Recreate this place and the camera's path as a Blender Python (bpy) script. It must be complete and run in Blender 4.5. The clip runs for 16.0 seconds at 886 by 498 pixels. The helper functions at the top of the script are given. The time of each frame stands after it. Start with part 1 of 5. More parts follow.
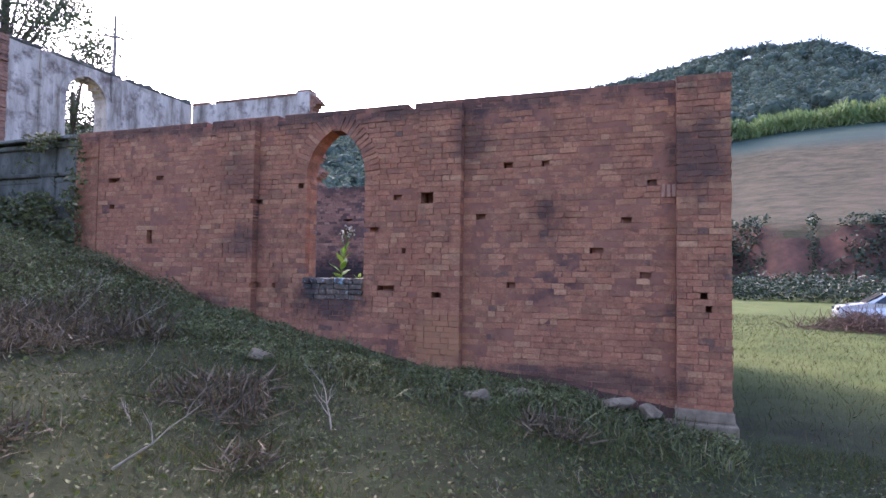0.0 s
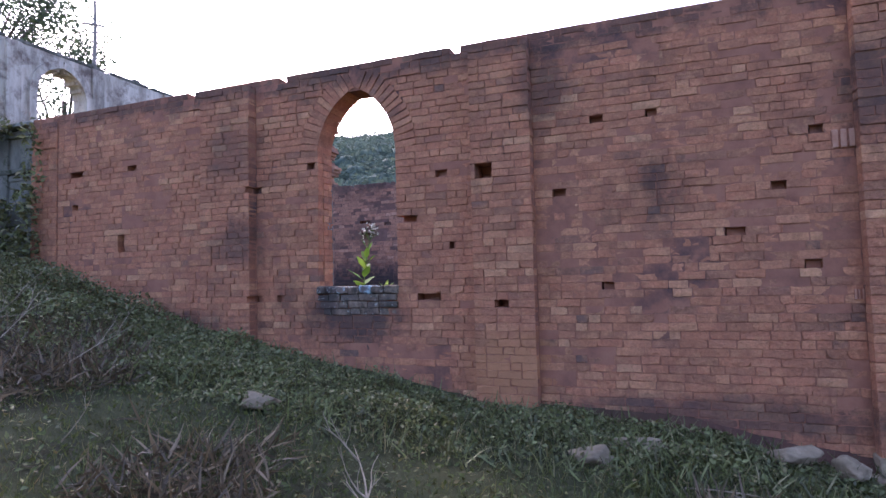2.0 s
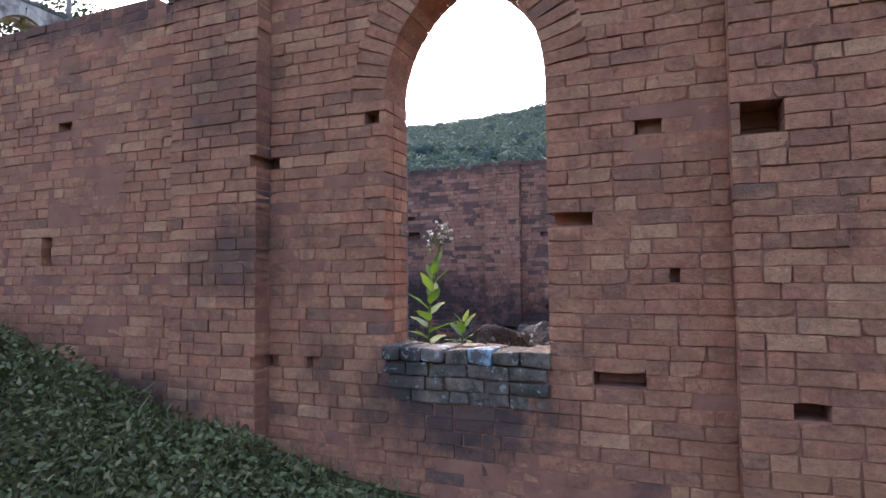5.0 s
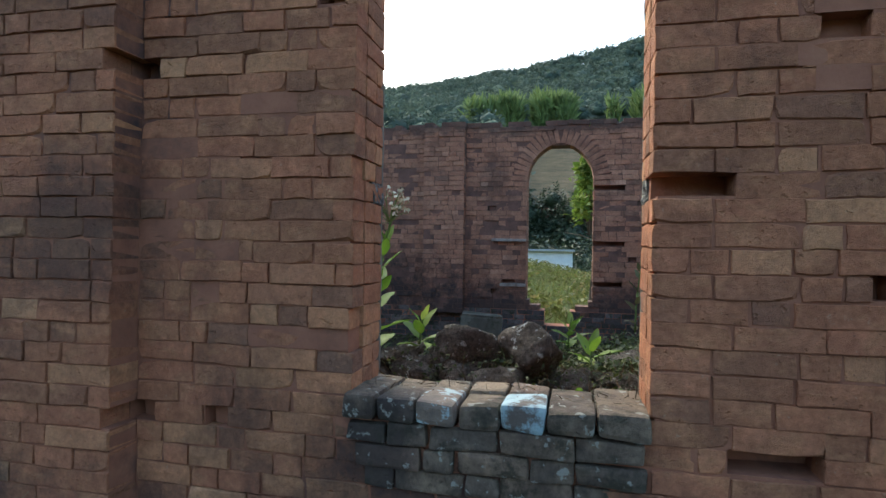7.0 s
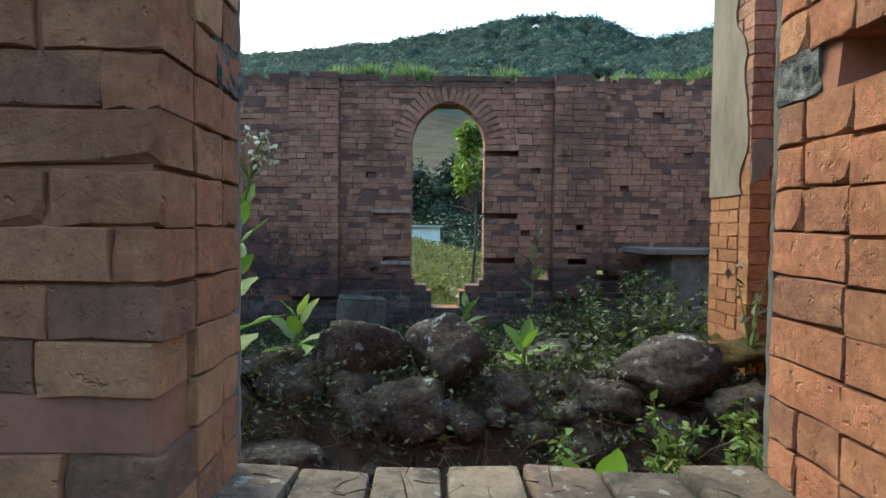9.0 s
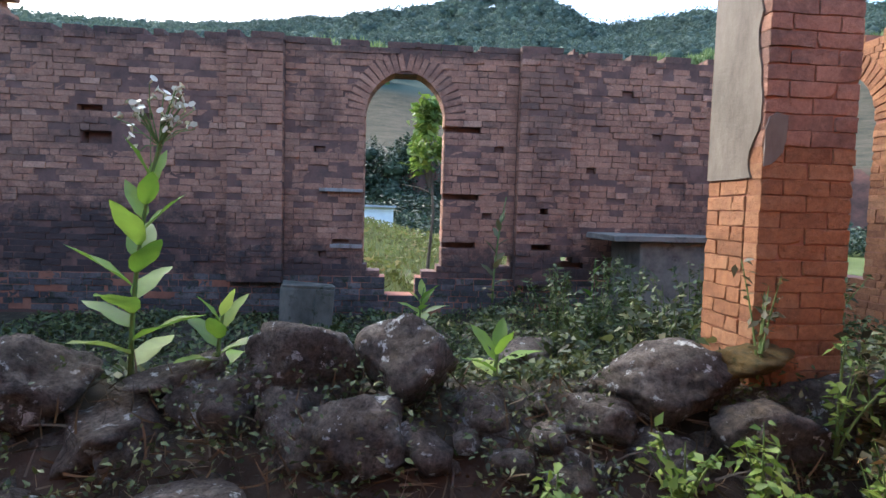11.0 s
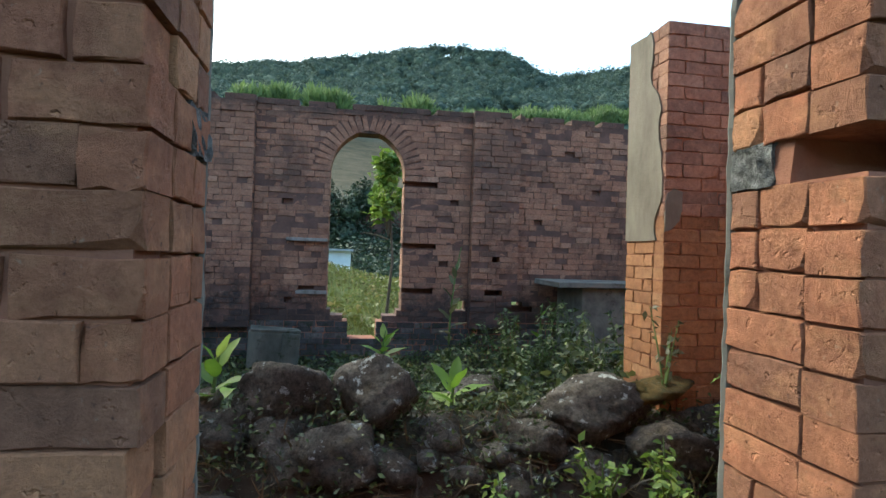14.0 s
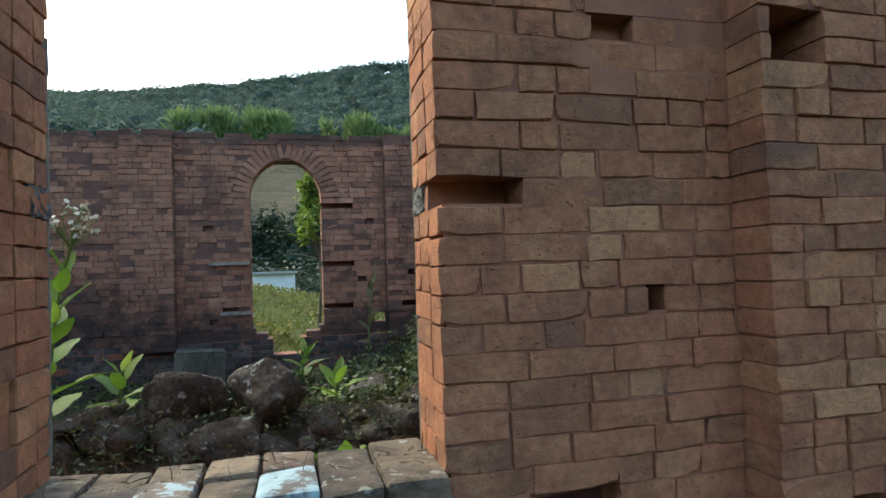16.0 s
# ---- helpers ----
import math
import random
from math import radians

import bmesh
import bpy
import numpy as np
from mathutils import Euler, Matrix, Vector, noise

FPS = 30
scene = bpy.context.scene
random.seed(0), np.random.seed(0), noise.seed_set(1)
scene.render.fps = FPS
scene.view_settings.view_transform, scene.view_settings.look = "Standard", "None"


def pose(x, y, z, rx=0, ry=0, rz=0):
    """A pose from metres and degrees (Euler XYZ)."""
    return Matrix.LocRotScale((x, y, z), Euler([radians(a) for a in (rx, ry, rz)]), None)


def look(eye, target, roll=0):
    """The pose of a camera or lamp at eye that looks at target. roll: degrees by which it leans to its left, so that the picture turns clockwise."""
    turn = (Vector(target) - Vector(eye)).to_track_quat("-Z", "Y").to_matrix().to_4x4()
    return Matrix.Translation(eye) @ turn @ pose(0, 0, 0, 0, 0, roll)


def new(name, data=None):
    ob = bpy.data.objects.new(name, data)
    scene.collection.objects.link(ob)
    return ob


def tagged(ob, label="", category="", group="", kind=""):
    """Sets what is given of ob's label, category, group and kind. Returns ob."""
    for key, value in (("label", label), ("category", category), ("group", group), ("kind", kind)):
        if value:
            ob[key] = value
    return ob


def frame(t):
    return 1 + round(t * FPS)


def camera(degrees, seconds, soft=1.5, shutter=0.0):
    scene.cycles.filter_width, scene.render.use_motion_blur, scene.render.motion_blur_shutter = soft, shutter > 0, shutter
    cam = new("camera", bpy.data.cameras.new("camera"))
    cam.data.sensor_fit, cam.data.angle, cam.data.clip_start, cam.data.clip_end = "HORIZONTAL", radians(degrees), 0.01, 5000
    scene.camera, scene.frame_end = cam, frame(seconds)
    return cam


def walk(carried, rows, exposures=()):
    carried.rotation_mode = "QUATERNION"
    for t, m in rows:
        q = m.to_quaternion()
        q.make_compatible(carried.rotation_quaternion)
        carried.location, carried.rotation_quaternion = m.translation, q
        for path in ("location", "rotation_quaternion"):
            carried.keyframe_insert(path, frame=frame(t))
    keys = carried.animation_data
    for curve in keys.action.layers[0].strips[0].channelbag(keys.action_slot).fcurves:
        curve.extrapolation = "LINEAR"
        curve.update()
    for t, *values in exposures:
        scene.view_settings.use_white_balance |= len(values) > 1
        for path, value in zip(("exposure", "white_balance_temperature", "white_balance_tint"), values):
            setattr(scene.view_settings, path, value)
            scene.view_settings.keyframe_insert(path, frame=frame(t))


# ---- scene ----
cam = camera(74.8, 16.0)
METRES, EYE, TILT, LEAN, TURN = 11.0, 1.5, 0.0, 0.0, 19.4
ROWS = [
    (0.0, 0.0, 0.0, 0.0, -0.03, 2.28, -0.78),
    (0.5, -0.0209, 0.035, -0.0044, -0.74, 2.15, -0.05),
    (1.0, -0.0363, 0.0827, -0.0058, -0.61, 1.86, 0.45),
    (1.5, -0.047, 0.1466, -0.0075, 0.3, 2.23, 1.17),
    (2.0, -0.051, 0.2074, -0.0081, 1.21, 3.22, 1.43),
    (2.5, -0.0685, 0.2658, -0.0087, 2.49, 4.13, 1.55),
    (3.0, -0.0859, 0.3155, -0.002, 4.21, 4.38, 1.67),
    (3.5, -0.1031, 0.3651, 0.0073, 5.12, 4.36, 1.76),
    (4.0, -0.1227, 0.4125, 0.0127, 4.95, 4.21, 1.29),
    (4.5, -0.1382, 0.4598, 0.0208, 3.74, 3.62, 0.84),
    (7.0, -0.1906, 0.6394, 0.0366, -6.59, 0.15, -0.9),
    (7.5, -0.1972, 0.675, 0.036, -10.66, -0.36, -1.17),
    (8.0, -0.201, 0.7021, 0.0338, -13.37, -1.13, -0.95),
    (8.5, -0.1954, 0.733, 0.0327, -16.91, -1.35, -1.05),
    (9.0, -0.1901, 0.7532, 0.0315, -20.14, -1.95, -0.6),
    (11.5, -0.1743, 0.8087, 0.0333, -25.0, -3.84, -1.83),
    (12.0, -0.1813, 0.7959, 0.0345, -25.04, -3.62, -1.96),
    (12.5, -0.187, 0.7863, 0.0368, -25.0, -3.07, -2.07),
    (13.0, -0.1936, 0.7727, 0.0382, -25.02, -2.51, -2.32),
    (13.5, -0.1985, 0.7647, 0.0402, -26.3, -1.05, -2.42),
    (14.0, -0.2005, 0.7597, 0.0399, -29.11, 0.55, -1.78),
    (14.5, -0.2107, 0.7371, 0.0411, -30.9, 1.86, -0.21),
    (15.0, -0.2148, 0.7208, 0.0417, -33.4, 2.22, 0.29),
    (15.5, -0.2056, 0.7082, 0.0406, -34.33, 2.1, 1.09),
    (16.0, -0.1872, 0.6844, 0.0378, -33.72, 1.93, 1.97),
]
SUN_AZ, SUN_EL = 320.0, 36.0        # degrees clockwise from +y, degrees up
EXPOSURES = [  # seconds, stops, kelvin, tint
    (0.0, 2.47, 5800, 31), (2.0, 2.45, 5800, 31), (4.7, 2.42, 6050, 24), (7.0, 1.9, 6250, 0), (8.0, 1.88, 6250, -6), (9.0, 2.08, 6000, -8),
    (11.4, 2.55, 5600, 11), (12.5, 2.4, 5450, 9), (13.5, 2.2, 5800, -7), (14.5, 2.06, 6200, -6), (16.0, 2.0, 6450, -4)]
walk(cam, [(t, pose(0, 0, EYE, TILT, LEAN, TURN) @ pose(METRES * x, METRES * y, METRES * z, 90 + pitch, roll, yaw)) for t, x, y, z, yaw, pitch, roll in ROWS], EXPOSURES)

# ---- light ----
world = bpy.data.worlds.new("sky_world")
scene.world = world
world.use_nodes = True
wn = world.node_tree
sky = wn.nodes.new("ShaderNodeTexSky")
sky.sky_type = "NISHITA"
sky.sun_disc = False
sky.sun_elevation, sky.sun_rotation = radians(SUN_EL), radians(SUN_AZ)
sky.air_density, sky.dust_density, sky.ozone_density = 1.0, 3.0, 1.0
wn.nodes["Background"].inputs[1].default_value = 0.15
wn.links.new(sky.outputs[0], wn.nodes["Background"].inputs[0])
sun = new("sun", bpy.data.lights.new("sun", "SUN"))
sun.data.energy, sun.data.angle, sun.data.color = 0.38, radians(7), (1.0, 0.84, 0.6)
sd = Vector((math.sin(radians(SUN_AZ)) * math.cos(radians(SUN_EL)), math.cos(radians(SUN_AZ)) * math.cos(radians(SUN_EL)), math.sin(radians(SUN_EL))))
sun.matrix_world = look(sd * 50, (0, 0, 0))

rng = np.random.default_rng(7)
rnd = random.Random(11)


# ---- materials ----
def mat_base(name, rough=0.85, spec=0.3):
    m = bpy.data.materials.new(name)
    m.use_nodes = True
    nt = m.node_tree
    b = nt.nodes["Principled BSDF"]
    b.inputs["Roughness"].default_value = rough
    b.inputs["Specular IOR Level"].default_value = spec
    return m, nt, b


def tex_noise(nt, scale, detail=5, rough=0.6, stretch=None):
    g = nt.nodes.new("ShaderNodeNewGeometry")
    n = nt.nodes.new("ShaderNodeTexNoise")
    n.inputs["Scale"].default_value, n.inputs["Detail"].default_value, n.inputs["Roughness"].default_value = scale, detail, rough
    if stretch:
        v = nt.nodes.new("ShaderNodeVectorMath")
        v.operation = "MULTIPLY"
        v.inputs[1].default_value = stretch
        nt.links.new(g.outputs["Position"], v.inputs[0])
        nt.links.new(v.outputs[0], n.inputs["Vector"])
    else:
        nt.links.new(g.outputs["Position"], n.inputs["Vector"])
    return n.outputs["Fac"]


def ramp(nt, fac, stops):
    r = nt.nodes.new("ShaderNodeValToRGB")
    while len(r.color_ramp.elements) < len(stops):
        r.color_ramp.elements.new(0.5)
    for e, (p, c) in zip(r.color_ramp.elements, stops):
        e.position = p
        e.color = (*c, 1) if len(c) == 3 else c
    nt.links.new(fac, r.inputs[0])
    return r.outputs[0]


def grey(v):
    return (v, v, v)


def blend(nt, fac, a, b, mode="MIX"):
    m = nt.nodes.new("ShaderNodeMix")
    m.data_type, m.blend_type = "RGBA", mode
    for s, v in ((m.inputs[0], fac), (m.inputs[6], a), (m.inputs[7], b)):
        if isinstance(v, (int, float)):
            s.default_value = v
        elif isinstance(v, tuple):
            s.default_value = (*v, 1)
        else:
            nt.links.new(v, s)
    return m.outputs[2]


def relief(nt, b, fac, strength, dist=0.01):
    n = nt.nodes.new("ShaderNodeBump")
    n.inputs["Strength"].default_value, n.inputs["Distance"].default_value = strength, dist
    nt.links.new(fac, n.inputs["Height"])
    nt.links.new(n.outputs[0], b.inputs["Normal"])


def pick(nt, per_object):
    if per_object:
        return nt.nodes.new("ShaderNodeObjectInfo").outputs["Random"]
    return nt.nodes.new("ShaderNodeNewGeometry").outputs["Random Per Island"]


def brick_material(name, per_object, tones, dark=(0.035, 0.028, 0.028), stain=(0.53, 0.7), moss=None, lichen=None, spots=()):
    m, nt, b = mat_base(name, 0.9, 0.2)
    c = ramp(nt, pick(nt, per_object), tones)
    # clay wash that blurs neighbouring bricks together
    wash = ramp(nt, tex_noise(nt, 1.3, 4), [(0.45, grey(0.0)), (0.62, grey(0.6))])
    c = blend(nt, wash, c, tones[len(tones) // 2][1])
    # kiln flashing and rubbed clay within single bricks
    flash = tex_noise(nt, 8.5, 5, 0.65, (1.0, 1.0, 1.6))
    c = blend(nt, ramp(nt, flash, [(0.5, grey(0)), (0.64, grey(0.55))]), c, tones[-2][1])
    c = blend(nt, ramp(nt, flash, [(0.3, grey(0.35)), (0.42, grey(0))]), c, tones[1][1])
    grain = tex_noise(nt, 34, 9, 0.78)
    c = blend(nt, 0.65, c, ramp(nt, grain, [(0.3, grey(0.25)), (0.68, grey(0.75))]), "OVERLAY")
    blotch = tex_noise(nt, 6.5, 6, 0.7)
    c = blend(nt, 0.7, c, ramp(nt, blotch, [(0.32, (0.4, 0.385, 0.38)), (0.66, (0.66, 0.63, 0.58))]), "OVERLAY")
    pits = ramp(nt, tex_noise(nt, 75, 4, 0.6), [(0.28, grey(0.6)), (0.35, grey(0))])
    c = blend(nt, pits, c, (0.06, 0.04, 0.035))
    pale = ramp(nt, tex_noise(nt, 55, 3), [(0.67, grey(0)), (0.74, grey(0.35))])
    c = blend(nt, pale, c, (0.44, 0.34, 0.24))
    st = ramp(nt, tex_noise(nt, 1.0, 7, 0.72, (1.0, 1.0, 0.6)), [(stain[0], grey(0)), (stain[1], grey(0.8))])
    c = blend(nt, st, c, dark)
    for (px, py, pz), (rx_, rz_), col, amount in spots:
        g = nt.nodes.new("ShaderNodeNewGeometry")
        sub = nt.nodes.new("ShaderNodeVectorMath")
        sub.operation = "SUBTRACT"
        sub.inputs[1].default_value = (px, py, pz)
        mul = nt.nodes.new("ShaderNodeVectorMath")
        mul.operation = "MULTIPLY"
        mul.inputs[1].default_value = (1 / rx_, 0.5, 1 / rz_)
        ln = nt.nodes.new("ShaderNodeVectorMath")
        ln.operation = "LENGTH"
        nt.links.new(g.outputs["Position"], sub.inputs[0])
        nt.links.new(sub.outputs[0], mul.inputs[0])
        nt.links.new(mul.outputs[0], ln.inputs[0])
        add = nt.nodes.new("ShaderNodeMath")
        add.operation = "MULTIPLY_ADD"
        add.inputs[1].default_value, add.inputs[2].default_value = 1.8, -0.9
        nt.links.new(tex_noise(nt, 4.5, 7, 0.75), add.inputs[0])
        tot = nt.nodes.new("ShaderNodeMath")
        nt.links.new(ln.outputs["Value"], tot.inputs[0])
        nt.links.new(add.outputs[0], tot.inputs[1])
        c = blend(nt, ramp(nt, tot.outputs[0], [(0.45, grey(amount)), (1.0, grey(0))]), c, col)
    if moss:
        c = blend(nt, ramp(nt, tex_noise(nt, 9, 6, 0.7), [(0.5, grey(0)), (0.63, grey(0.85))]), c, moss)
    if lichen:
        c = blend(nt, ramp(nt, tex_noise(nt, 19, 5, 0.6), [(0.605, grey(0)), (0.64, grey(0.75))]), c, lichen)
    nt.links.new(c, b.inputs["Base Color"])
    hgt = blend(nt, 0.35, grain, blotch)
    hgt = blend(nt, ramp(nt, tex_noise(nt, 48, 3, 0.5), [(0.27, grey(0.7)), (0.36, grey(0))]), hgt, (0.0, 0.0, 0.0))
    relief(nt, b, hgt, 1.0, 0.016)
    return m


RED = [(0.0, (0.133, 0.084, 0.065)), (0.025, (0.23, 0.115, 0.073)), (0.2, (0.291, 0.135, 0.076)), (0.42, (0.342, 0.148, 0.081)), (0.62, (0.367, 0.153, 0.086)), (0.8, (0.393, 0.18, 0.1)), (0.93, (0.428, 0.213, 0.112)), (1.0, (0.469, 0.257, 0.14))]
OLD = [(0.0, (0.16, 0.098, 0.072)), (0.15, (0.23, 0.128, 0.09)), (0.45, (0.28, 0.15, 0.1)), (0.75, (0.31, 0.168, 0.112)), (0.92, (0.35, 0.195, 0.13)), (1.0, (0.39, 0.24, 0.17))]
ORANGE = [(0.0, (0.164, 0.076, 0.04)), (0.4, (0.238, 0.111, 0.053)), (0.7, (0.279, 0.133, 0.063)), (1.0, (0.32, 0.172, 0.09))]
MOULD, CLAY = (0.04, 0.036, 0.036), (0.40, 0.185, 0.085)
SPOTS = [((-6.2, 7.8, 1.95), (0.4, 0.4), MOULD, 0.62), ((0.6, 7.8, 3.0), (0.55, 0.7), MOULD, 0.65), ((-7.9, 7.9, 0.95), (2.0, 0.22), MOULD, 0.75), ((-2.35, 7.9, 3.45), (0.35, 0.6), MOULD, 0.6),
         ((-4.6, 7.9, 1.0), (0.7, 0.4), MOULD, 0.8), ((-6.3, 7.8, 3.1), (0.5, 0.5), MOULD, 0.45), ((-4.6, 7.9, 3.95), (9.0, 0.25), MOULD, 0.65), ((-2.8, 7.8, 0.5), (0.6, 0.5), CLAY, 0.75), ((-0.8, 7.9, 0.1), (1.6, 0.25), MOULD, 0.6)]
M_BRICK_S = brick_material("red_brick_joined", False, RED, stain=(0.55, 0.72), spots=SPOTS)
M_BRICK_P = brick_material("red_brick", True, RED, stain=(0.55, 0.72), spots=SPOTS)
BACK_SPOTS = [((-8.4, 15.35, 1.3), (2.6, 0.85), MOULD, 0.9), ((-5.8, 15.35, 0.95), (1.7, 0.5), MOULD, 0.85), ((-2.6, 15.35, 0.95), (2.8, 0.6), MOULD, 0.85), ((-4.6, 15.35, 4.0), (9.0, 0.22), MOULD, 0.7),
              ((-2.7, 15.3, 3.3), (0.5, 0.7), MOULD, 0.45), ((-8.4, 15.35, 2.7), (0.8, 0.3), MOULD, 0.6), ((0.0, 15.35, 1.3), (1.6, 0.9), MOULD, 0.6)]
M_BACK = brick_material("weathered_brick_joined", False, OLD, stain=(0.52, 0.72), spots=BACK_SPOTS)
M_BACK_P = brick_material("weathered_brick", True, OLD, stain=(0.52, 0.72), spots=BACK_SPOTS)
M_ORANGE = brick_material("orange_brick", True, ORANGE, stain=(0.6, 0.8))
M_ORANGE_S = brick_material("orange_brick_joined", False, ORANGE, stain=(0.6, 0.8))
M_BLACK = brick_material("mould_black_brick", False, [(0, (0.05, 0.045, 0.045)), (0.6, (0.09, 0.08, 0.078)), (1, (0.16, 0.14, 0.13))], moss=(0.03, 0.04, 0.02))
M_SILL = brick_material("lichen_sill_brick", True, [(0, (0.12, 0.10, 0.085)), (0.35, (0.19, 0.15, 0.115)), (0.65, (0.26, 0.2, 0.14)), (1, (0.29, 0.19, 0.14))], stain=(0.47, 0.62), moss=(0.045, 0.042, 0.03), lichen=(0.34, 0.34, 0.29))


def plain(name, stops, scale, rough=0.9, bump=0.4, stretch=None, extra=None, bdist=0.01, spec=0.3):
    m, nt, b = mat_base(name, rough, spec)
    n = tex_noise(nt, scale, 7, 0.68, stretch)
    c = ramp(nt, n, stops)
    if extra:
        sc, lo, hi, col = extra
        c = blend(nt, ramp(nt, tex_noise(nt, sc, 6, 0.7), [(lo, grey(0)), (hi, grey(1))]), c, col)
    nt.links.new(c, b.inputs["Base Color"])
    relief(nt, b, tex_noise(nt, scale * 6, 5, 0.7), bump, bdist)
    return m


M_MORTAR = plain("clay_mortar", [(0.3, (0.2, 0.085, 0.053)), (0.55, (0.3, 0.13, 0.077)), (0.8, (0.35, 0.165, 0.096))], 5, extra=(1.1, 0.55, 0.7, (0.05, 0.035, 0.035)))
M_MORTAR_OLD = plain("old_dark_mortar", [(0.3, (0.07, 0.045, 0.037)), (0.55, (0.15, 0.085, 0.065)), (0.8, (0.22, 0.13, 0.1))], 5)
M_PLASTER = plain("old_white_plaster", [(0.32, (0.21, 0.175, 0.135)), (0.48, (0.473, 0.41, 0.324)), (0.66, (0.672, 0.6, 0.486))], 1.6, stretch=(1.6, 1.6, 0.35), extra=(2.4, 0.5, 0.66, (0.168, 0.125, 0.099)))
M_PATCH = plain("stained_render", [(0.3, (0.09, 0.075, 0.055)), (0.5, (0.16, 0.135, 0.1)), (0.75, (0.235, 0.2, 0.155))], 4, stretch=(1, 1, 0.4), extra=(6, 0.62, 0.7, (0.08, 0.075, 0.07)))
M_DARKPLASTER = plain("mossy_render", [(0.3, (0.047, 0.047, 0.037)), (0.5, (0.116, 0.113, 0.089)), (0.7, (0.21, 0.201, 0.162))], 2.2, stretch=(1, 1, 0.5), extra=(5, 0.55, 0.65, (0.032, 0.039, 0.017)))
M_CONCRETE = plain("grey_concrete", [(0.3, (0.095, 0.088, 0.076)), (0.5, (0.19, 0.176, 0.144)), (0.75, (0.285, 0.255, 0.205))], 3.5, extra=(5, 0.58, 0.68, (0.048, 0.048, 0.034)))
M_STONE = plain("pale_field_stone", [(0.3, (0.125, 0.094, 0.059)), (0.55, (0.225, 0.171, 0.108)), (0.8, (0.338, 0.264, 0.18))], 7)
M_GREYWOOD = plain("weathered_wood", [(0.3, (0.13, 0.11, 0.09)), (0.5, (0.24, 0.21, 0.18)), (0.75, (0.36, 0.33, 0.29))], 12, stretch=(1, 1, 0.15))
M_TWIG = plain("bleached_twig", [(0.3, (0.15, 0.115, 0.075)), (0.6, (0.27, 0.22, 0.155)), (0.8, (0.38, 0.32, 0.24))], 20)
M_BRUSH = plain("dry_brushwood", [(0.3, (0.08, 0.05, 0.035)), (0.6, (0.17, 0.11, 0.08)), (0.8, (0.25, 0.18, 0.13))], 6)
M_BARK = plain("bark", [(0.3, (0.06, 0.05, 0.04)), (0.6, (0.13, 0.11, 0.085)), (0.8, (0.2, 0.17, 0.14))], 9, stretch=(1, 1, 0.3))
M_MOSS = plain("orange_moss", [(0.3, (0.045, 0.045, 0.012)), (0.5, (0.12, 0.08, 0.02)), (0.75, (0.19, 0.12, 0.03))], 22, bump=1.0, bdist=0.03)
M_WHITEPAINT = plain("whitewash", [(0.3, (0.62, 0.65, 0.68)), (0.7, (0.8, 0.82, 0.84))], 2)
M_ROOF = plain("fibre_cement_roof", [(0.3, (0.3, 0.31, 0.32)), (0.7, (0.48, 0.49, 0.5))], 2)


def rock_material():
    m, nt, b = mat_base("lichen_rock", 0.95, 0.2)
    c = ramp(nt, tex_noise(nt, 4, 7, 0.7), [(0.3, (0.045, 0.037, 0.028)), (0.5, (0.12, 0.1, 0.078)), (0.68, (0.26, 0.225, 0.18))])
    c = blend(nt, ramp(nt, tex_noise(nt, 7, 5, 0.6), [(0.54, grey(0)), (0.68, grey(0.7))]), c, (0.13, 0.1, 0.06))
    c = blend(nt, ramp(nt, tex_noise(nt, 10, 6, 0.65), [(0.6, grey(0)), (0.625, grey(0.9))]), c, (0.52, 0.53, 0.48))
    speck = ramp(nt, tex_noise(nt, 34, 8, 0.8), [(0.35, grey(0.1)), (0.65, grey(0.9))])
    c = blend(nt, 0.85, c, speck, "OVERLAY")
    nt.links.new(c, b.inputs["Base Color"])
    relief(nt, b, tex_noise(nt, 13, 10, 0.82), 1.0, 0.09)
    return m


M_ROCK = rock_material()


def leaf_material(name, stops, trans=0.35, scale=0.9, per_object=False, rough=0.55):
    m, nt, b = mat_base(name, rough, 0.35)
    c = ramp(nt, pick(nt, per_object), stops)
    c = blend(nt, 0.5, c, ramp(nt, tex_noise(nt, scale, 4), [(0.3, grey(0.3)), (0.7, grey(0.7))]), "OVERLAY")
    nt.links.new(c, b.inputs["Base Color"])
    t = nt.nodes.new("ShaderNodeBsdfTranslucent")
    nt.links.new(c, t.inputs[0])
    mx = nt.nodes.new("ShaderNodeMixShader")
    mx.inputs[0].default_value = trans
    nt.links.new(b.outputs[0], mx.inputs[1])
    nt.links.new(t.outputs[0], mx.inputs[2])
    nt.links.new(mx.outputs[0], nt.nodes["Material Output"].inputs[0])
    return m


M_GRASS = leaf_material("meadow_grass", [(0, (0.066, 0.051, 0.02)), (0.25, (0.05, 0.059, 0.015)), (0.6, (0.072, 0.093, 0.021)), (0.85, (0.102, 0.117, 0.029)), (1, (0.192, 0.143, 0.064))], 0.3, 0.7)
# lighter grass tones for behind the ruin, with the sunlight painted in
M_TALL_SUNLIT = leaf_material("tall_grass_painted_sun", [(0, (0.088, 0.085, 0.025)), (0.4, (0.11, 0.13, 0.03)), (0.8, (0.154, 0.18, 0.043)), (1, (0.242, 0.2, 0.085))], 0.4, 0.7)
M_WEED = leaf_material("dark_weeds", [(0, (0.065, 0.062, 0.025)), (0.5, (0.111, 0.122, 0.041)), (0.85, (0.156, 0.169, 0.057)), (1, (0.26, 0.213, 0.103))], 0.2, 0.8)
M_INNER = leaf_material("interior_weeds", [(0, (0.033, 0.044, 0.018)), (0.5, (0.068, 0.09, 0.028)), (0.85, (0.117, 0.147, 0.042)), (1, (0.221, 0.21, 0.086))], 0.25, 1.2)
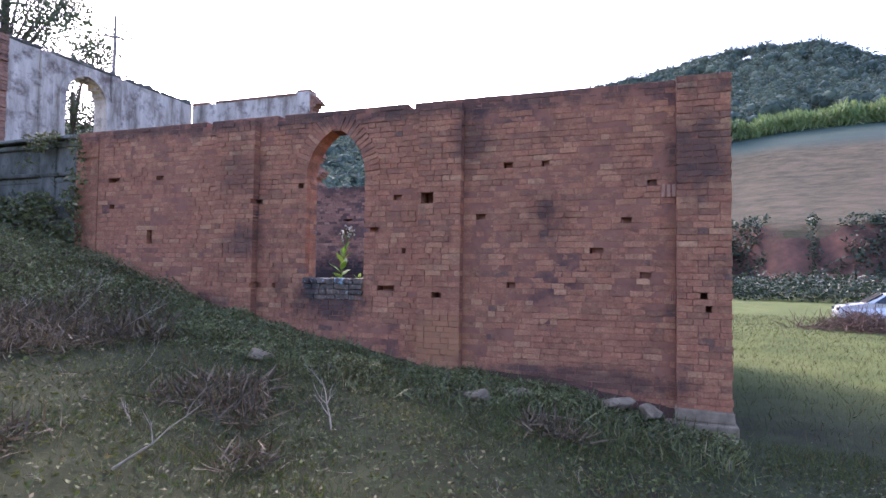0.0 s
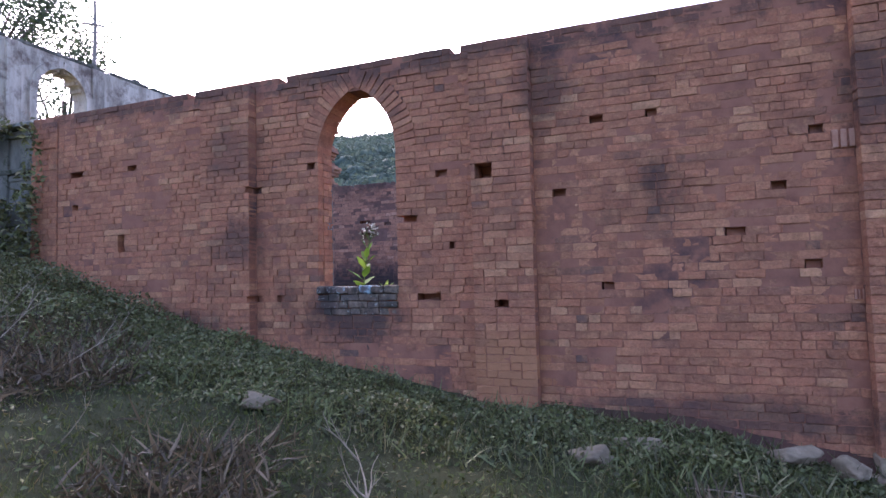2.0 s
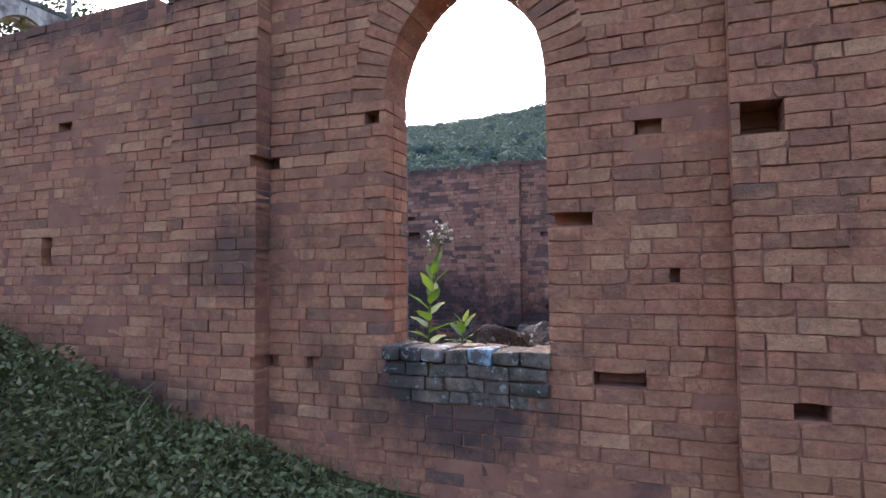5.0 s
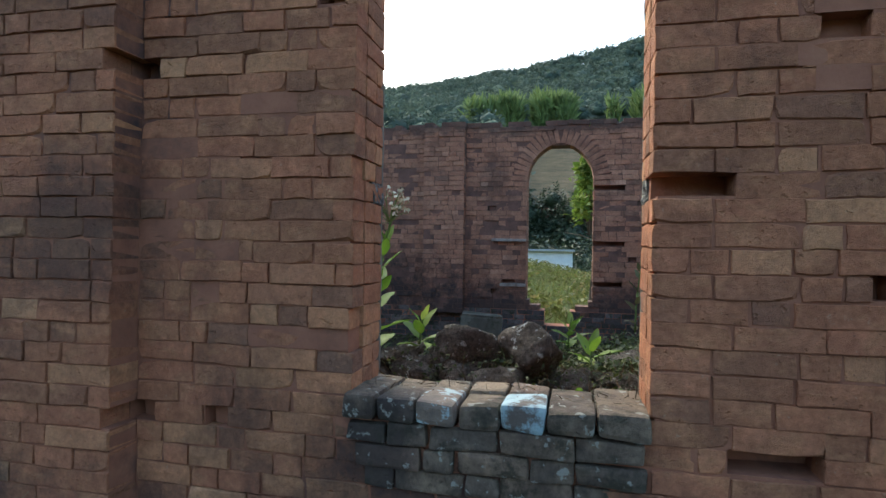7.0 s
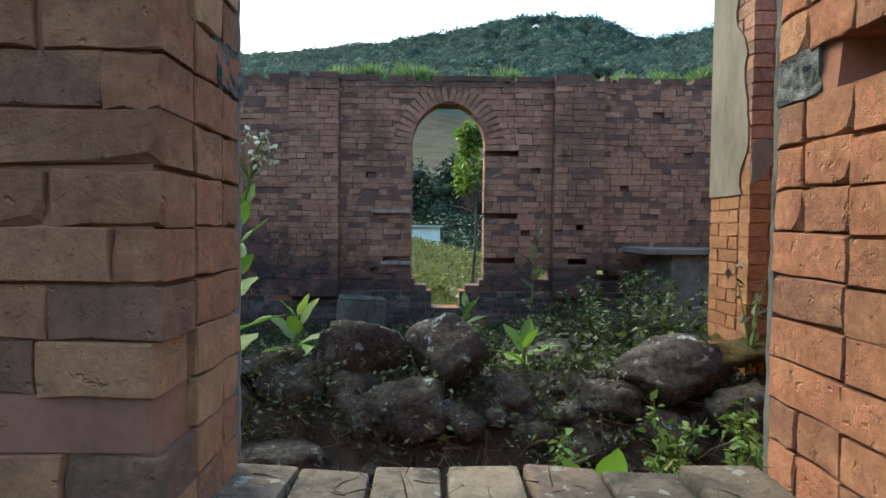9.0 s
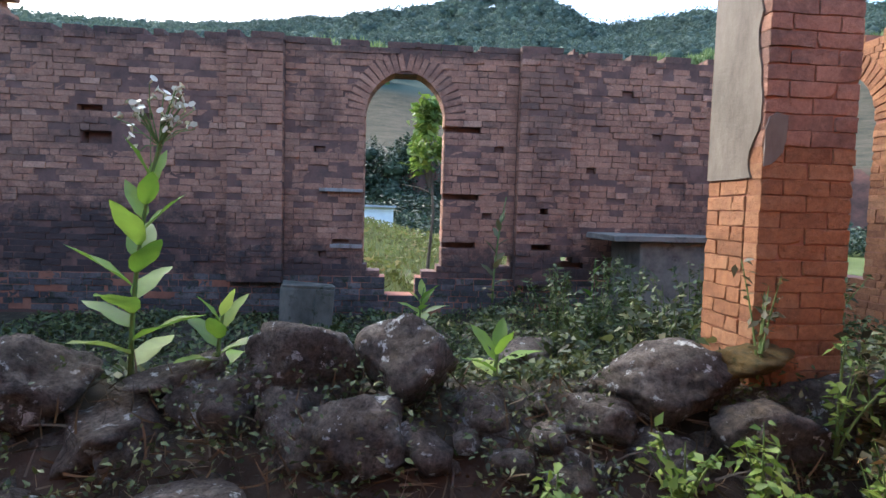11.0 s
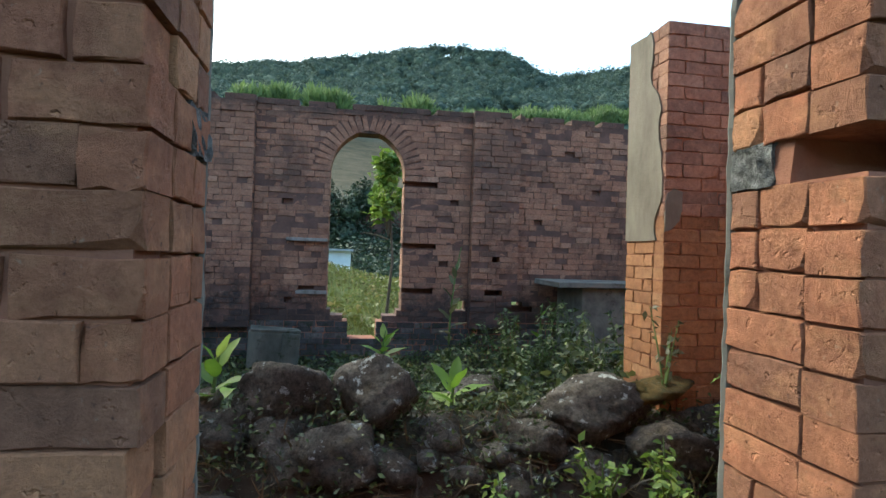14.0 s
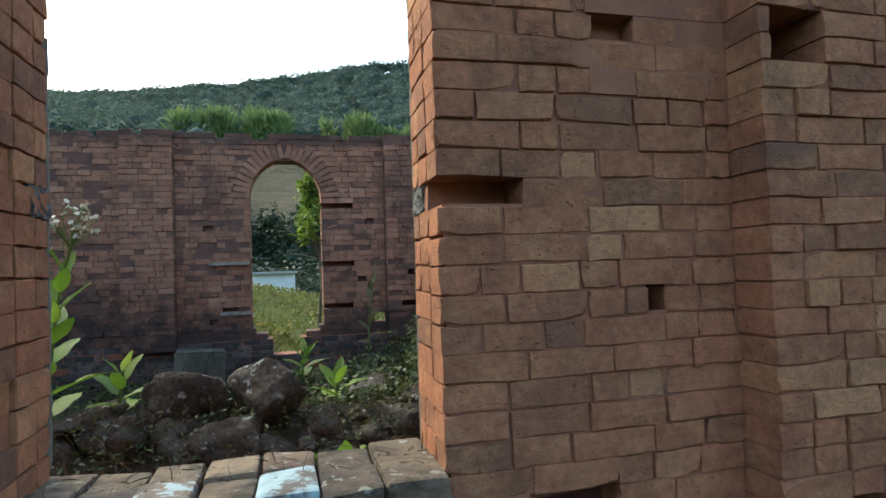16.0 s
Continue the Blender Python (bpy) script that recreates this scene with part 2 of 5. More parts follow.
M_DRY = leaf_material("dead_undergrowth", [(0, (0.042, 0.03, 0.016)), (0.5, (0.096, 0.066, 0.034)), (1, (0.192, 0.134, 0.071))], 0.1, 0.8)
M_BIGLEAF = leaf_material("broad_green_leaf", [(0, (0.117, 0.21, 0.024)), (0.6, (0.182, 0.294, 0.032)), (1, (0.286, 0.357, 0.08))], 0.45, 6, True)
M_DUSTY = leaf_material("dusty_sapling_leaf", [(0, (0.09, 0.085, 0.04)), (0.6, (0.12, 0.125, 0.055)), (1, (0.17, 0.15, 0.08))], 0.3, 5, True)
M_BROWNSHRUB = leaf_material("rusty_shrub_leaf", [(0, (0.036, 0.031, 0.013)), (0.45, (0.078, 0.066, 0.023)), (0.8, (0.12, 0.094, 0.032)), (1, (0.204, 0.11, 0.041))], 0.25, 2)
M_SHRUB = leaf_material("fresh_shrub_leaf", [(0, (0.081, 0.14, 0.022)), (0.6, (0.149, 0.227, 0.034)), (1, (0.243, 0.302, 0.06))], 0.4, 3)
M_PETAL = leaf_material("cream_petal", [(0, (0.5, 0.5, 0.34)), (1, (0.7, 0.68, 0.55))], 0.3, 5, True)
M_STEM = plain("green_stem", [(0.3, (0.07, 0.12, 0.03)), (0.7, (0.14, 0.2, 0.06))], 12)
M_TREELEAF = leaf_material("tree_leaf", [(0, (0.03, 0.045, 0.025)), (0.6, (0.05, 0.075, 0.035)), (1, (0.09, 0.115, 0.055))], 0.25, 0.6)
# distance haze is mixed into this leaf colour as extra blue
M_HAZED_FOREST = leaf_material("haze_tinted_canopy", [(0, (0.062, 0.092, 0.074)), (0.5, (0.082, 0.117, 0.09)), (0.85, (0.102, 0.138, 0.1)), (1, (0.128, 0.163, 0.11))], 0.3, 0.06, rough=0.9)
M_BAMBOO = leaf_material("bamboo_grove", [(0, (0.1, 0.15, 0.05)), (0.5, (0.14, 0.2, 0.06)), (1, (0.2, 0.25, 0.09))], 0.3, 0.15)
M_HEDGE = leaf_material("hedge_leaf", [(0, (0.02, 0.035, 0.02)), (0.6, (0.04, 0.065, 0.035)), (1, (0.08, 0.1, 0.05))], 0.2, 0.4)


def ground_material():
    m, nt, b = mat_base("ground_cover", 0.95, 0.15)
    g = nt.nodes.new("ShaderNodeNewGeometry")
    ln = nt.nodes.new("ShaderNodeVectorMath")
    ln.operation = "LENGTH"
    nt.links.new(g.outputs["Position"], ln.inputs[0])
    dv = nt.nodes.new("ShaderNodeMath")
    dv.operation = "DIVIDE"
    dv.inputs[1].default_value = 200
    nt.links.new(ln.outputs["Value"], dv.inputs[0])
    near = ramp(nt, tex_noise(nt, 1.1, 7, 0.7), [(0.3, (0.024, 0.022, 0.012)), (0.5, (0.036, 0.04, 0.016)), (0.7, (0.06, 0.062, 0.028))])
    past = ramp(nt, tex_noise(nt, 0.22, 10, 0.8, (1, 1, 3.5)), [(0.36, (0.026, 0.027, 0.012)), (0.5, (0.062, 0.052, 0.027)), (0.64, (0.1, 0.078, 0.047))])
    # hill floor past the pasture, its green pulled towards haze blue
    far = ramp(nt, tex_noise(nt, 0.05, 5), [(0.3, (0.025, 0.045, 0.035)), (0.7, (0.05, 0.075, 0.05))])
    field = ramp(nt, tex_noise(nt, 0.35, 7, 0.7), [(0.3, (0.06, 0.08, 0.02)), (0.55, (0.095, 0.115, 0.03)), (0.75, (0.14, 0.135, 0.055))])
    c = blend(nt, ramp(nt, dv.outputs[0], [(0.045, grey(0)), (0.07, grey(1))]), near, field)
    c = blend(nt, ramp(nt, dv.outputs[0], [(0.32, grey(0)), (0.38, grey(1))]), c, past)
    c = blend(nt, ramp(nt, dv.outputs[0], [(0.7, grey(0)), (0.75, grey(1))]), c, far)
    # dark leaf mould on the floor of the ruin
    spt = nt.nodes.new("ShaderNodeSeparateXYZ")
    nt.links.new(g.outputs["Position"], spt.inputs[0])
    fac = None
    for axis_, lo, hi in ((0, -13.5, 0.85), (1, 8.0, 15.5)):
        for op, lim in (("GREATER_THAN", lo), ("LESS_THAN", hi)):
            q = nt.nodes.new("ShaderNodeMath")
            q.operation = op
            q.inputs[1].default_value = lim
            nt.links.new(spt.outputs[axis_], q.inputs[0])
            if fac is not None:
                mu = nt.nodes.new("ShaderNodeMath")
                mu.operation = "MULTIPLY"
                nt.links.new(q.outputs[0], mu.inputs[0])
                nt.links.new(fac, mu.inputs[1])
                q = mu
            fac = q.outputs[0]
    mould = ramp(nt, tex_noise(nt, 5, 8, 0.75), [(0.3, (0.018, 0.016, 0.01)), (0.5, (0.045, 0.038, 0.024)), (0.7, (0.09, 0.075, 0.046))])
    c = blend(nt, fac, c, mould)
    # bare red earth where the bank is steep
    sep = nt.nodes.new("ShaderNodeSeparateXYZ")
    nt.links.new(g.outputs["True Normal"], sep.inputs[0])
    earth = ramp(nt, tex_noise(nt, 0.5, 7, 0.7), [(0.3, (0.035, 0.025, 0.018)), (0.5, (0.085, 0.045, 0.032)), (0.8, (0.17, 0.075, 0.05))])
    c = blend(nt, ramp(nt, sep.outputs[2], [(0.72, grey(1)), (0.86, grey(0))]), c, earth)
    nt.links.new(c, b.inputs["Base Color"])
    relief(nt, b, tex_noise(nt, 14, 7, 0.75), 0.8, 0.04)
    return m


M_GROUND = ground_material()


# ---- helpers of this scene ----
def mesh_np(name, verts, faces, mat, flat=False):
    """One mesh from an array of points and an array of equal-sided faces."""
    verts, faces = np.asarray(verts, dtype=np.float32), np.asarray(faces, dtype=np.int32)
    me = bpy.data.meshes.new(name)
    k = faces.shape[1]
    me.vertices.add(len(verts))
    me.vertices.foreach_set("co", verts.ravel())
    me.loops.add(faces.size)
    me.loops.foreach_set("vertex_index", faces.ravel())
    me.polygons.add(len(faces))
    me.polygons.foreach_set("loop_start", np.arange(0, faces.size, k, dtype=np.int32))
    me.update(calc_edges=True)
    if flat:
        me.polygons.foreach_set("use_smooth", [False] * len(faces))
    me.materials.append(mat)
    return me


def part(name, bm, material, parent, label=""):
    me = bpy.data.meshes.new(name)
    bmesh.ops.recalc_face_normals(bm, faces=bm.faces)
    bm.to_mesh(me)
    bm.free()
    me.materials.append(material)
    ob = new(name, me)
    ob.parent = parent
    if label:
        ob["label"] = label
    return ob


def box_bm(bm, x0, x1, y0, y1, z0, z1, bevel=0.0, jitter=0.0):
    r = bmesh.ops.create_cube(bm, size=1)
    for v in r["verts"]:
        v.co = Vector((x0 if v.co.x < 0 else x1, y0 if v.co.y < 0 else y1, z0 if v.co.z < 0 else z1))
        if jitter:
            v.co += Vector((rnd.uniform(-jitter, jitter) for _ in range(3)))
    if bevel:
        es = list({e for v in r["verts"] for e in v.link_edges})
        bmesh.ops.bevel(bm, geom=es, offset=bevel, segments=2, affect="EDGES", profile=0.6)
    return bm


def tube(points, radii, sides=6):
    """A tapered tube along points, as a bmesh."""
    bm = bmesh.new()
    rings = []
    for i, p in enumerate(points):
        p = Vector(p)
        d = (Vector(points[min(i + 1, len(points) - 1)]) - Vector(points[max(i - 1, 0)])).normalized()
        a = d.cross(Vector((0.31, 0.22, 0.93))).normalized()
        b = d.cross(a)
        r = radii[i] if isinstance(radii, (list, tuple)) else radii
        rings.append([bm.verts.new(p + r * (math.cos(6.2832 * k / sides) * a + math.sin(6.2832 * k / sides) * b)) for k in range(sides)])
    for r0, r1 in zip(rings, rings[1:]):
        for k in range(sides):
            bm.faces.new((r0[k], r0[(k + 1) % sides], r1[(k + 1) % sides], r1[k]))
    bm.faces.new(rings[0])
    bm.faces.new(rings[-1])
    return bm


def smooth(ob):
    ob.data.polygons.foreach_set("use_smooth", [True] * len(ob.data.polygons))
    return ob


def step(v, a, b):
    t = np.clip((v - a) / (b - a), 0, 1)
    return t * t * (3 - 2 * t)


# ---- ground and hills ----
SLOPE_X = [-40, -14, -9, -6.8, -4.9, -3.15, -1.2, 0.0, 1.0, 3, 10, 60]
SLOPE_Z = [3.2, 2.3, 1.40, 0.85, 0.46, 0.10, -0.02, -0.27, -0.46, -0.5, -0.6, -1.0]
RIDGE_A = [-90, -60, -29, -21.5, -15, -5, 0, 5.7, 10, 14.4, 18.5, 22, 27.6, 39.5, 60, 90]
RIDGE_E = [9, 11, 13.2, 14.2, 15.2, 16.8, 17.6, 18.8, 19.0, 18.5, 16.3, 16.6, 17.0, 16.0, 13, 9]


def height(x, y):
    x, y = np.asarray(x, float), np.asarray(y, float)
    g = np.interp(x, SLOPE_X, SLOPE_Z) * (0.65 + 0.35 * step(y, 0, 6.5))
    g = g + (0.3 * step(y, 15.4, 16.5) + 0.42 * step(y, 17, 25)) * step(-x, -1, 3) * (1 - step(y, 26, 45)) - 1.5 * step(y, 26, 50) * step(-x, -6, 6)
    inside = step(y, 8.0, 8.2) * (1 - step(y, 15.5, 15.7)) * step(-x, -0.9, -0.6) * (1 - step(-x, 13, 15))
    gi = 0.5 + 0.45 * step(y, 9.6, 10.5) - 0.5 * step(y, 10.7, 12.0)
    g = g * (1 - inside) + gi * inside
    r = np.hypot(x, y - 4)
    az = np.degrees(np.arctan2(x, y - 4))
    ridge = np.interp(az, RIDGE_A, RIDGE_E, left=6, right=6)
    k = ridge / 18.0
    wob = 2.0 * np.sin(az * 0.33) + 0.8 * np.sin(az * 0.9 + 1)
    e = np.where(r < 72 + wob, -1.0, 0)
    rr = r - wob
    e = np.interp(rr, [45, 60, 68, 73, 140, 300, 420, 900], [-2.5, -2.2, -1.6, 4.3, 11.2, 18.0, 12, 4])
    far = 1.7 + r * np.tan(np.radians(np.where(e > 0, e * np.where(rr > 140, np.interp(rr, [140, 300], [1, 0]) + np.interp(rr, [140, 300], [0, 1]) * k, 1), e)))
    m = step(r, 42, 60)
    return g * (1 - m) + far * m


def axis(lo, hi, fine0, fine1, fine):
    a = [np.geomspace(1, abs(lo - fine0) + 1, 60)[::-1] * -1 + 1 + fine0, np.arange(fine0, fine1, fine), np.geomspace(1, hi - fine1 + 1, 110) - 1 + fine1]
    return np.unique(np.concatenate(a).round(3))


gx, gy = axis(-700, 700, -14, 10, 0.3), axis(-300, 900, -3, 20, 0.3)
X, Y = np.meshgrid(gx, gy)
Z = height(X, Y) + 0.025 * np.sin(X * 3.1 + np.sin(Y * 2.3)) * np.sin(Y * 2.7 + X)
nx, ny = len(gx), len(gy)
idx = np.arange(nx * ny).reshape(ny, nx)
GF = np.stack([idx[:-1, :-1], idx[:-1, 1:], idx[1:, 1:], idx[1:, :-1]], -1).reshape(-1, 4)
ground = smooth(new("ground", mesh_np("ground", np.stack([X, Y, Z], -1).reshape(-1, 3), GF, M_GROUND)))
tagged(ground, "sloping rough meadow rising to pasture and wooded hills", "ground", kind="structure")

# ---- brickwork ----
COURSE, JOINT = 0.08, 0.005
Z_REF = 1.37


def brick_template(length, high, deep, var):
    """Front at y = 0, facing -y; uneven worn outline, sometimes a chipped corner."""
    r = random.Random(var * 977 + int(length * 1000) * 31)
    out = [(0, 0), (length / 3, 0), (2 * length / 3, 0), (length, 0), (length, high / 2), (length, high), (2 * length / 3, high), (length / 3, high), (0, high), (0, high / 2)]
    out = [(x + r.uniform(-0.0025, 0.003), z + r.uniform(-0.0035, 0.0025)) for x, z in out]
    chip = r.choice((0, 3, 5, 8, 99, 99, 99, 99, 99))
    cx_, cz_ = length / 2, high / 2
    tilt_x, tilt_z = r.uniform(-0.012, 0.012), r.uniform(-0.025, 0.025)
    back = [(min(max(x, 0), length), deep, min(max(z, 0), high)) for x, z in out]
    mid, fr = [], []
    for i, (x, z) in enumerate(out):
        dx, dz = math.copysign(1, cx_ - x), math.copysign(1, cz_ - z)
        w = r.uniform(0.0005, 0.0035) + (r.uniform(0.006, 0.016) if i == chip else 0)
        mid.append((x, r.uniform(0.0015, 0.0055) + (0.012 if i == chip else 0), z))
        fr.append((x + dx * w * (1 if i not in (1, 2, 6, 7) else 0), tilt_x * (x - cx_) + tilt_z * (z - cz_) + r.uniform(-0.0015, 0.0015), z + dz * w * (1 if i not in (4, 9) else 0)))
    v = np.array(back + mid + fr + [(cx_, r.uniform(-0.003, 0.002), cz_)])
    f = []
    for k in range(10):
        n = (k + 1) % 10
        f += [(k, n, 10 + n), (k, 10 + n, 10 + k), (10 + k, 10 + n, 20 + n), (10 + k, 20 + n, 20 + k), (20 + k, 20 + n, 30)]
    return v, np.array(f)


class Brickwork:
    """Collects bricks of one wall; those within the near stretch become parts, the rest one joined mesh."""

    def __init__(self, owner, mat_joined, mat_part, near=None):
        self.owner, self.mats, self.near = owner, (mat_joined, mat_part), near
        self.v, self.f, self.n, self.cache, self.count = [], [], 0, {}, 0

    def add(self, m, length, high=COURSE - JOINT, deep=0.11, loose=False):
        length = max(0.03, round(length, 2))
        key = (length, round(high, 3), round(deep, 3), rnd.randrange(7))
        p = m.translation
        part_of = self.near and self.near(p) and self.count < 300
        if key not in self.cache:
            self.cache[key] = [brick_template(*key), None]
        tpl = self.cache[key]
        if part_of:
            if tpl[1] is None:
                tpl[1] = mesh_np("brick", tpl[0][0], tpl[0][1], self.mats[1], True)
            ob = new("brick", tpl[1])
            ob.parent = self.owner
            ob.matrix_basis = m
            self.count += 1
        else:
            a = np.array(m)
            self.v.append(tpl[0][0] @ a[:3, :3].T + a[:3, 3])
            self.f.append(tpl[0][1] + self.n)
            self.n += 31

    def done(self, label):
        ob = new("brickwork", mesh_np("brickwork", np.concatenate(self.v), np.concatenate(self.f), self.mats[0], True))
        ob.parent = self.owner
        tagged(ob, label, kind="stuff")


def cut(spans, a, b):
    out = []
    for s, e in spans:
        if b <= s or a >= e:
            out.append((s, e))
            continue
        if a > s:
            out.append((s, a))
        if b < e:
            out.append((b, e))
    return out


def fill(s, e):
    """Brick lengths along one course."""
    x = s
    out = []
    first = rnd.choice((0.12, 0.25, 0.19))
    while e - x > 0.02:
        L = first if x == s else rnd.choice((0.25, 0.25, 0.25, 0.26, 0.24, 0.12, 0.12, 0.18))
        if e - x - L < 0.07:
            L = e - x
            if L > 0.3:
                L = L / 2
        out.append((x, L - JOINT))
        x += L
    return out


class Arch:
    """A pointed opening."""

    def __init__(self, x0, x1, sill, spring, apex):
        self.x0, self.x1, self.sill, self.spring, self.apex = x0, x1, sill, spring, apex
        self.c, self.h = (x0 + x1) / 2, (x1 - x0) / 2
        rise = apex - spring
        self.off = (rise * rise - self.h * self.h) / (2 * self.h)
        self.rad = self.h + self.off

    def half(self, z, grow=0.0):
        if z <= self.spring:
            return self.h
        q = (self.rad + grow) ** 2 - (z - self.spring) ** 2
        return max(0.0, math.sqrt(q) - self.off) if q > 0 else 0.0

    def voussoirs(self, bw, base, deep, length=0.25, wide=0.078):
        top = math.acos(self.off / self.rad)
        n = round(top * (self.rad + 0.06) / wide)
        for side in (1, -1):
            for k in range(n):
                a = (k + 0.5) / n * top
                ln = length * rnd.uniform(0.9, 1.08) * (0.85 if k == n - 1 else 1)
                c, s = math.cos(a), math.sin(a)
                m = Matrix(((side * c, 0, -s * side, 0), (0, 1, 0, 0), (s, 0, c, 0), (0, 0, 0, 1)))
                o = Vector((self.c + side * (-self.off + c * self.rad) + side * s * wide * 0.46, 0, self.spring + s * self.rad - c * wide * 0.46))
                mm = base @ Matrix.Translation((o.x, rnd.uniform(-0.006, 0.004), o.z)) @ m
                bw.add(mm, ln, wide - 0.008, deep)


def brick_wall(owner, bw, base, x0, x1, z0, top, thick, opening=None, holes=(), piers=(), core_mat=M_MORTAR, jambs=True, ragged=0.5, floor_cut=None, smear=0.3, uneven=0.005, lost=0.006):
    """A wall along local x with its face at local y = 0 towards -y. piers: (x0, x1, proud). holes: (x, z, courses, length)."""
    core = bmesh.new()
    k0, k1 = math.floor((z0 - Z_REF) / COURSE), math.ceil((top - Z_REF) / COURSE)
    for k in range(k0, k1):
        za, zb = Z_REF + k * COURSE, Z_REF + (k + 1) * COURSE
        zm = (za + zb) / 2
        spans, core_spans, js = [(x0, x1)], [(x0, x1)], []
        if opening and zm > opening.sill and zm < opening.apex + 0.27:
            h = opening.half(zm, 0.25 if zm > opening.spring else 0)
            hc = opening.half(za) if zm < opening.apex else 0.0
            spans = cut(spans, opening.c - h, opening.c + h)
            if hc > 0:
                core_spans = cut(core_spans, opening.c - hc - 0.012, opening.c + hc + 0.012)
            if zm < opening.spring:
                js = [(opening.c - h, 1), (opening.c + h, -1)]
        if floor_cut:
            a, b = floor_cut(zm)
            if b > a:
                spans, core_spans = cut(spans, a, b), cut(core_spans, a, b)
                js = []
        if k == k1 - 1:
            gaps = []
            x = x0
            while x < x1:
                w = 0.12
                if rnd.random() < ragged:
                    gaps.append((x, x + w))
                x += w
            for a, b in gaps:
                spans, core_spans = cut(spans, a, b), cut(core_spans, a, b)
        pockets = [(hx, hx + hl, bool(rest)) for hx, hz, hc_, hl, *rest in holes if hz - 0.01 <= zm <= hz + hc_ * COURSE]
        hollow = []
        for a, b, open_ in pockets:
            new_spans = cut(spans, a, b)
            if new_spans != spans and not open_:
                hollow.append((a, b))
            spans, core_spans = new_spans, cut(core_spans, a, b)
        for s, e in core_spans:
            n_ = max(1, round((e - s) / 0.45))
            for i in range(n_):
                p, q = s + (e - s) * i / n_, s + (e - s) * (i + 1) / n_
                if q - p > 0.02:
                    flush = noise.noise(Vector((p * 1.3, zm * 1.7, 3.7))) > smear + (0.3 if opening and abs(p - opening.c) < 1.5 and zm > opening.sill - 0.4 else 0.0)
                    box_bm(core, p + (0.004 if i == 0 else 0), q - (0.004 if i == n_ - 1 else 0), rnd.uniform(0.0005, 0.004) if flush else rnd.uniform(0.007, 0.012), thick, za, zb)
        for s, e in hollow:
            box_bm(core, s + 0.013, e + 0.004, rnd.uniform(0.05, 0.11) if e - s < 0.22 else 0.16, thick, za, zb, 0, 0.005)
        solid = spans
        for p0, p1, proud in piers:
            pieces = []
            for s, e in spans:
                a, b = max(s, p0), min(e, p1)
                if b - a > 0.03:
                    pieces.append((a, b))
            if k == k1 - 1 and p1 < x1 - 0.01 and ragged < 0.1:
                continue
            solid = cut(solid, p0, p1)
            for s, e in pieces:
                box_bm(core, s + 0.01, e - 0.01, -proud + 0.01, 0.02, za, zb)
                for x, L in fill(s, e):
                    bw.add(base @ Matrix.Translation((x, -proud + rnd.gauss(0, uneven), za)), L, deep=proud + 0.06)
        for s, e in solid:
            for x, L in fill(s, e):
                if rnd.random() < lost:
                    continue
                bw.add(base @ Matrix.Translation((x, max(-2.2 * uneven, min(1.6 * uneven, rnd.gauss(0, uneven))), za + rnd.uniform(-0.002, 0.003) + 0.006 * math.sin(x * 0.9 + zm))) @ Matrix.Rotation(rnd.uniform(-0.012, 0.012), 4, "Y"), L)
        if jambs:
            for x, n in js:
                if any(a - 0.03 < x < b + 0.03 for a, b, _ in pockets):
                    continue
                y = 0.118
                lens = (thick - 0.118,) if rnd.random() < 0.5 else (0.11, thick - 0.235)
                for L in lens:
                    if L < 0.04:
                        continue
                    if n > 0:
                        m = Matrix.Translation((x, y, za)) @ Matrix.Rotation(radians(90), 4, "Z")
                    else:
                        m = Matrix.Translation((x, y + L - 0.004, za)) @ Matrix.Rotation(radians(-90), 4, "Z")
                    bw.add(base @ m, L - 0.004, deep=0.08)
                    y += L + 0.003
    part("wall_core", core, core_mat, owner).matrix_basis = base


WALL_Y, BACK_Y = 7.92, 15.35
front = new("wall_front")
tagged(front, "roofless red brick wall with one pointed window and pilasters", "wall", kind="structure")
win = Arch(-5.10, -4.07, 1.285, 2.95, 3.73)


def near_window(p):
    return -5.75 < p.x < -3.3 and 1.3 < p.z < 2.75 and p.y < 8.3


FRONT_HOLES = [(-4.07, 2.09, 1, 0.25), (-3.83, 1.21, 1, 0.27), (-3.59, 2.58, 1, 0.14), (-6.04, 1.21, 1, 0.12), (-5.7, 1.21, 1, 0.1), (-8.36, 1.93, 3, 0.13), (-9.26, 2.57, 1, 0.12), (-9.3, 3.05, 1, 0.25), (-8.18, 3.05, 1, 0.16),
               (-1.9, 2.97, 1, 0.13), (-1.84, 1.29, 1, 0.12), (0.01, 2.65, 1, 0.11), (-3.08, 2.49, 2, 0.18), (-2.9, 1.13, 1, 0.14), (-6.05, 2.57, 1, 0.13), (0.62, 1.21, 1, 0.08), (0.69, 1.05, 1, 0.06),
               (-0.71, 1.77, 1, 0.17), (-0.08, 1.45, 1, 0.13), (-1.36, 2.97, 1, 0.1), (-5.25, 2.81, 1, 0.1), (-3.44, 1.77, 1, 0.06), (-0.31, 2.17, 1, 0.12), (-2.3, 2.25, 1, 0.14), (-9.4, 1.4, 1, 0.1)]
fb = Brickwork(front, M_BRICK_S, M_BRICK_P, near_window)
brick_wall(front, fb, Matrix.Translation((0, WALL_Y, 0)), -10.1, 0.98, -0.35, 3.98, 0.32, win, FRONT_HOLES,
           [(-10.1, -9.55, 0.02), (-6.77, -6.0, 0.14), (-3.13, -2.48, 0.14), (0.35, 0.98, 0.14)], ragged=0.03, smear=0.0, uneven=0.0035)
win.voussoirs(fb, Matrix.Translation((0, WALL_Y - 0.004, 0)), 0.31)
fb.done("weathered red bricks in clay mortar")

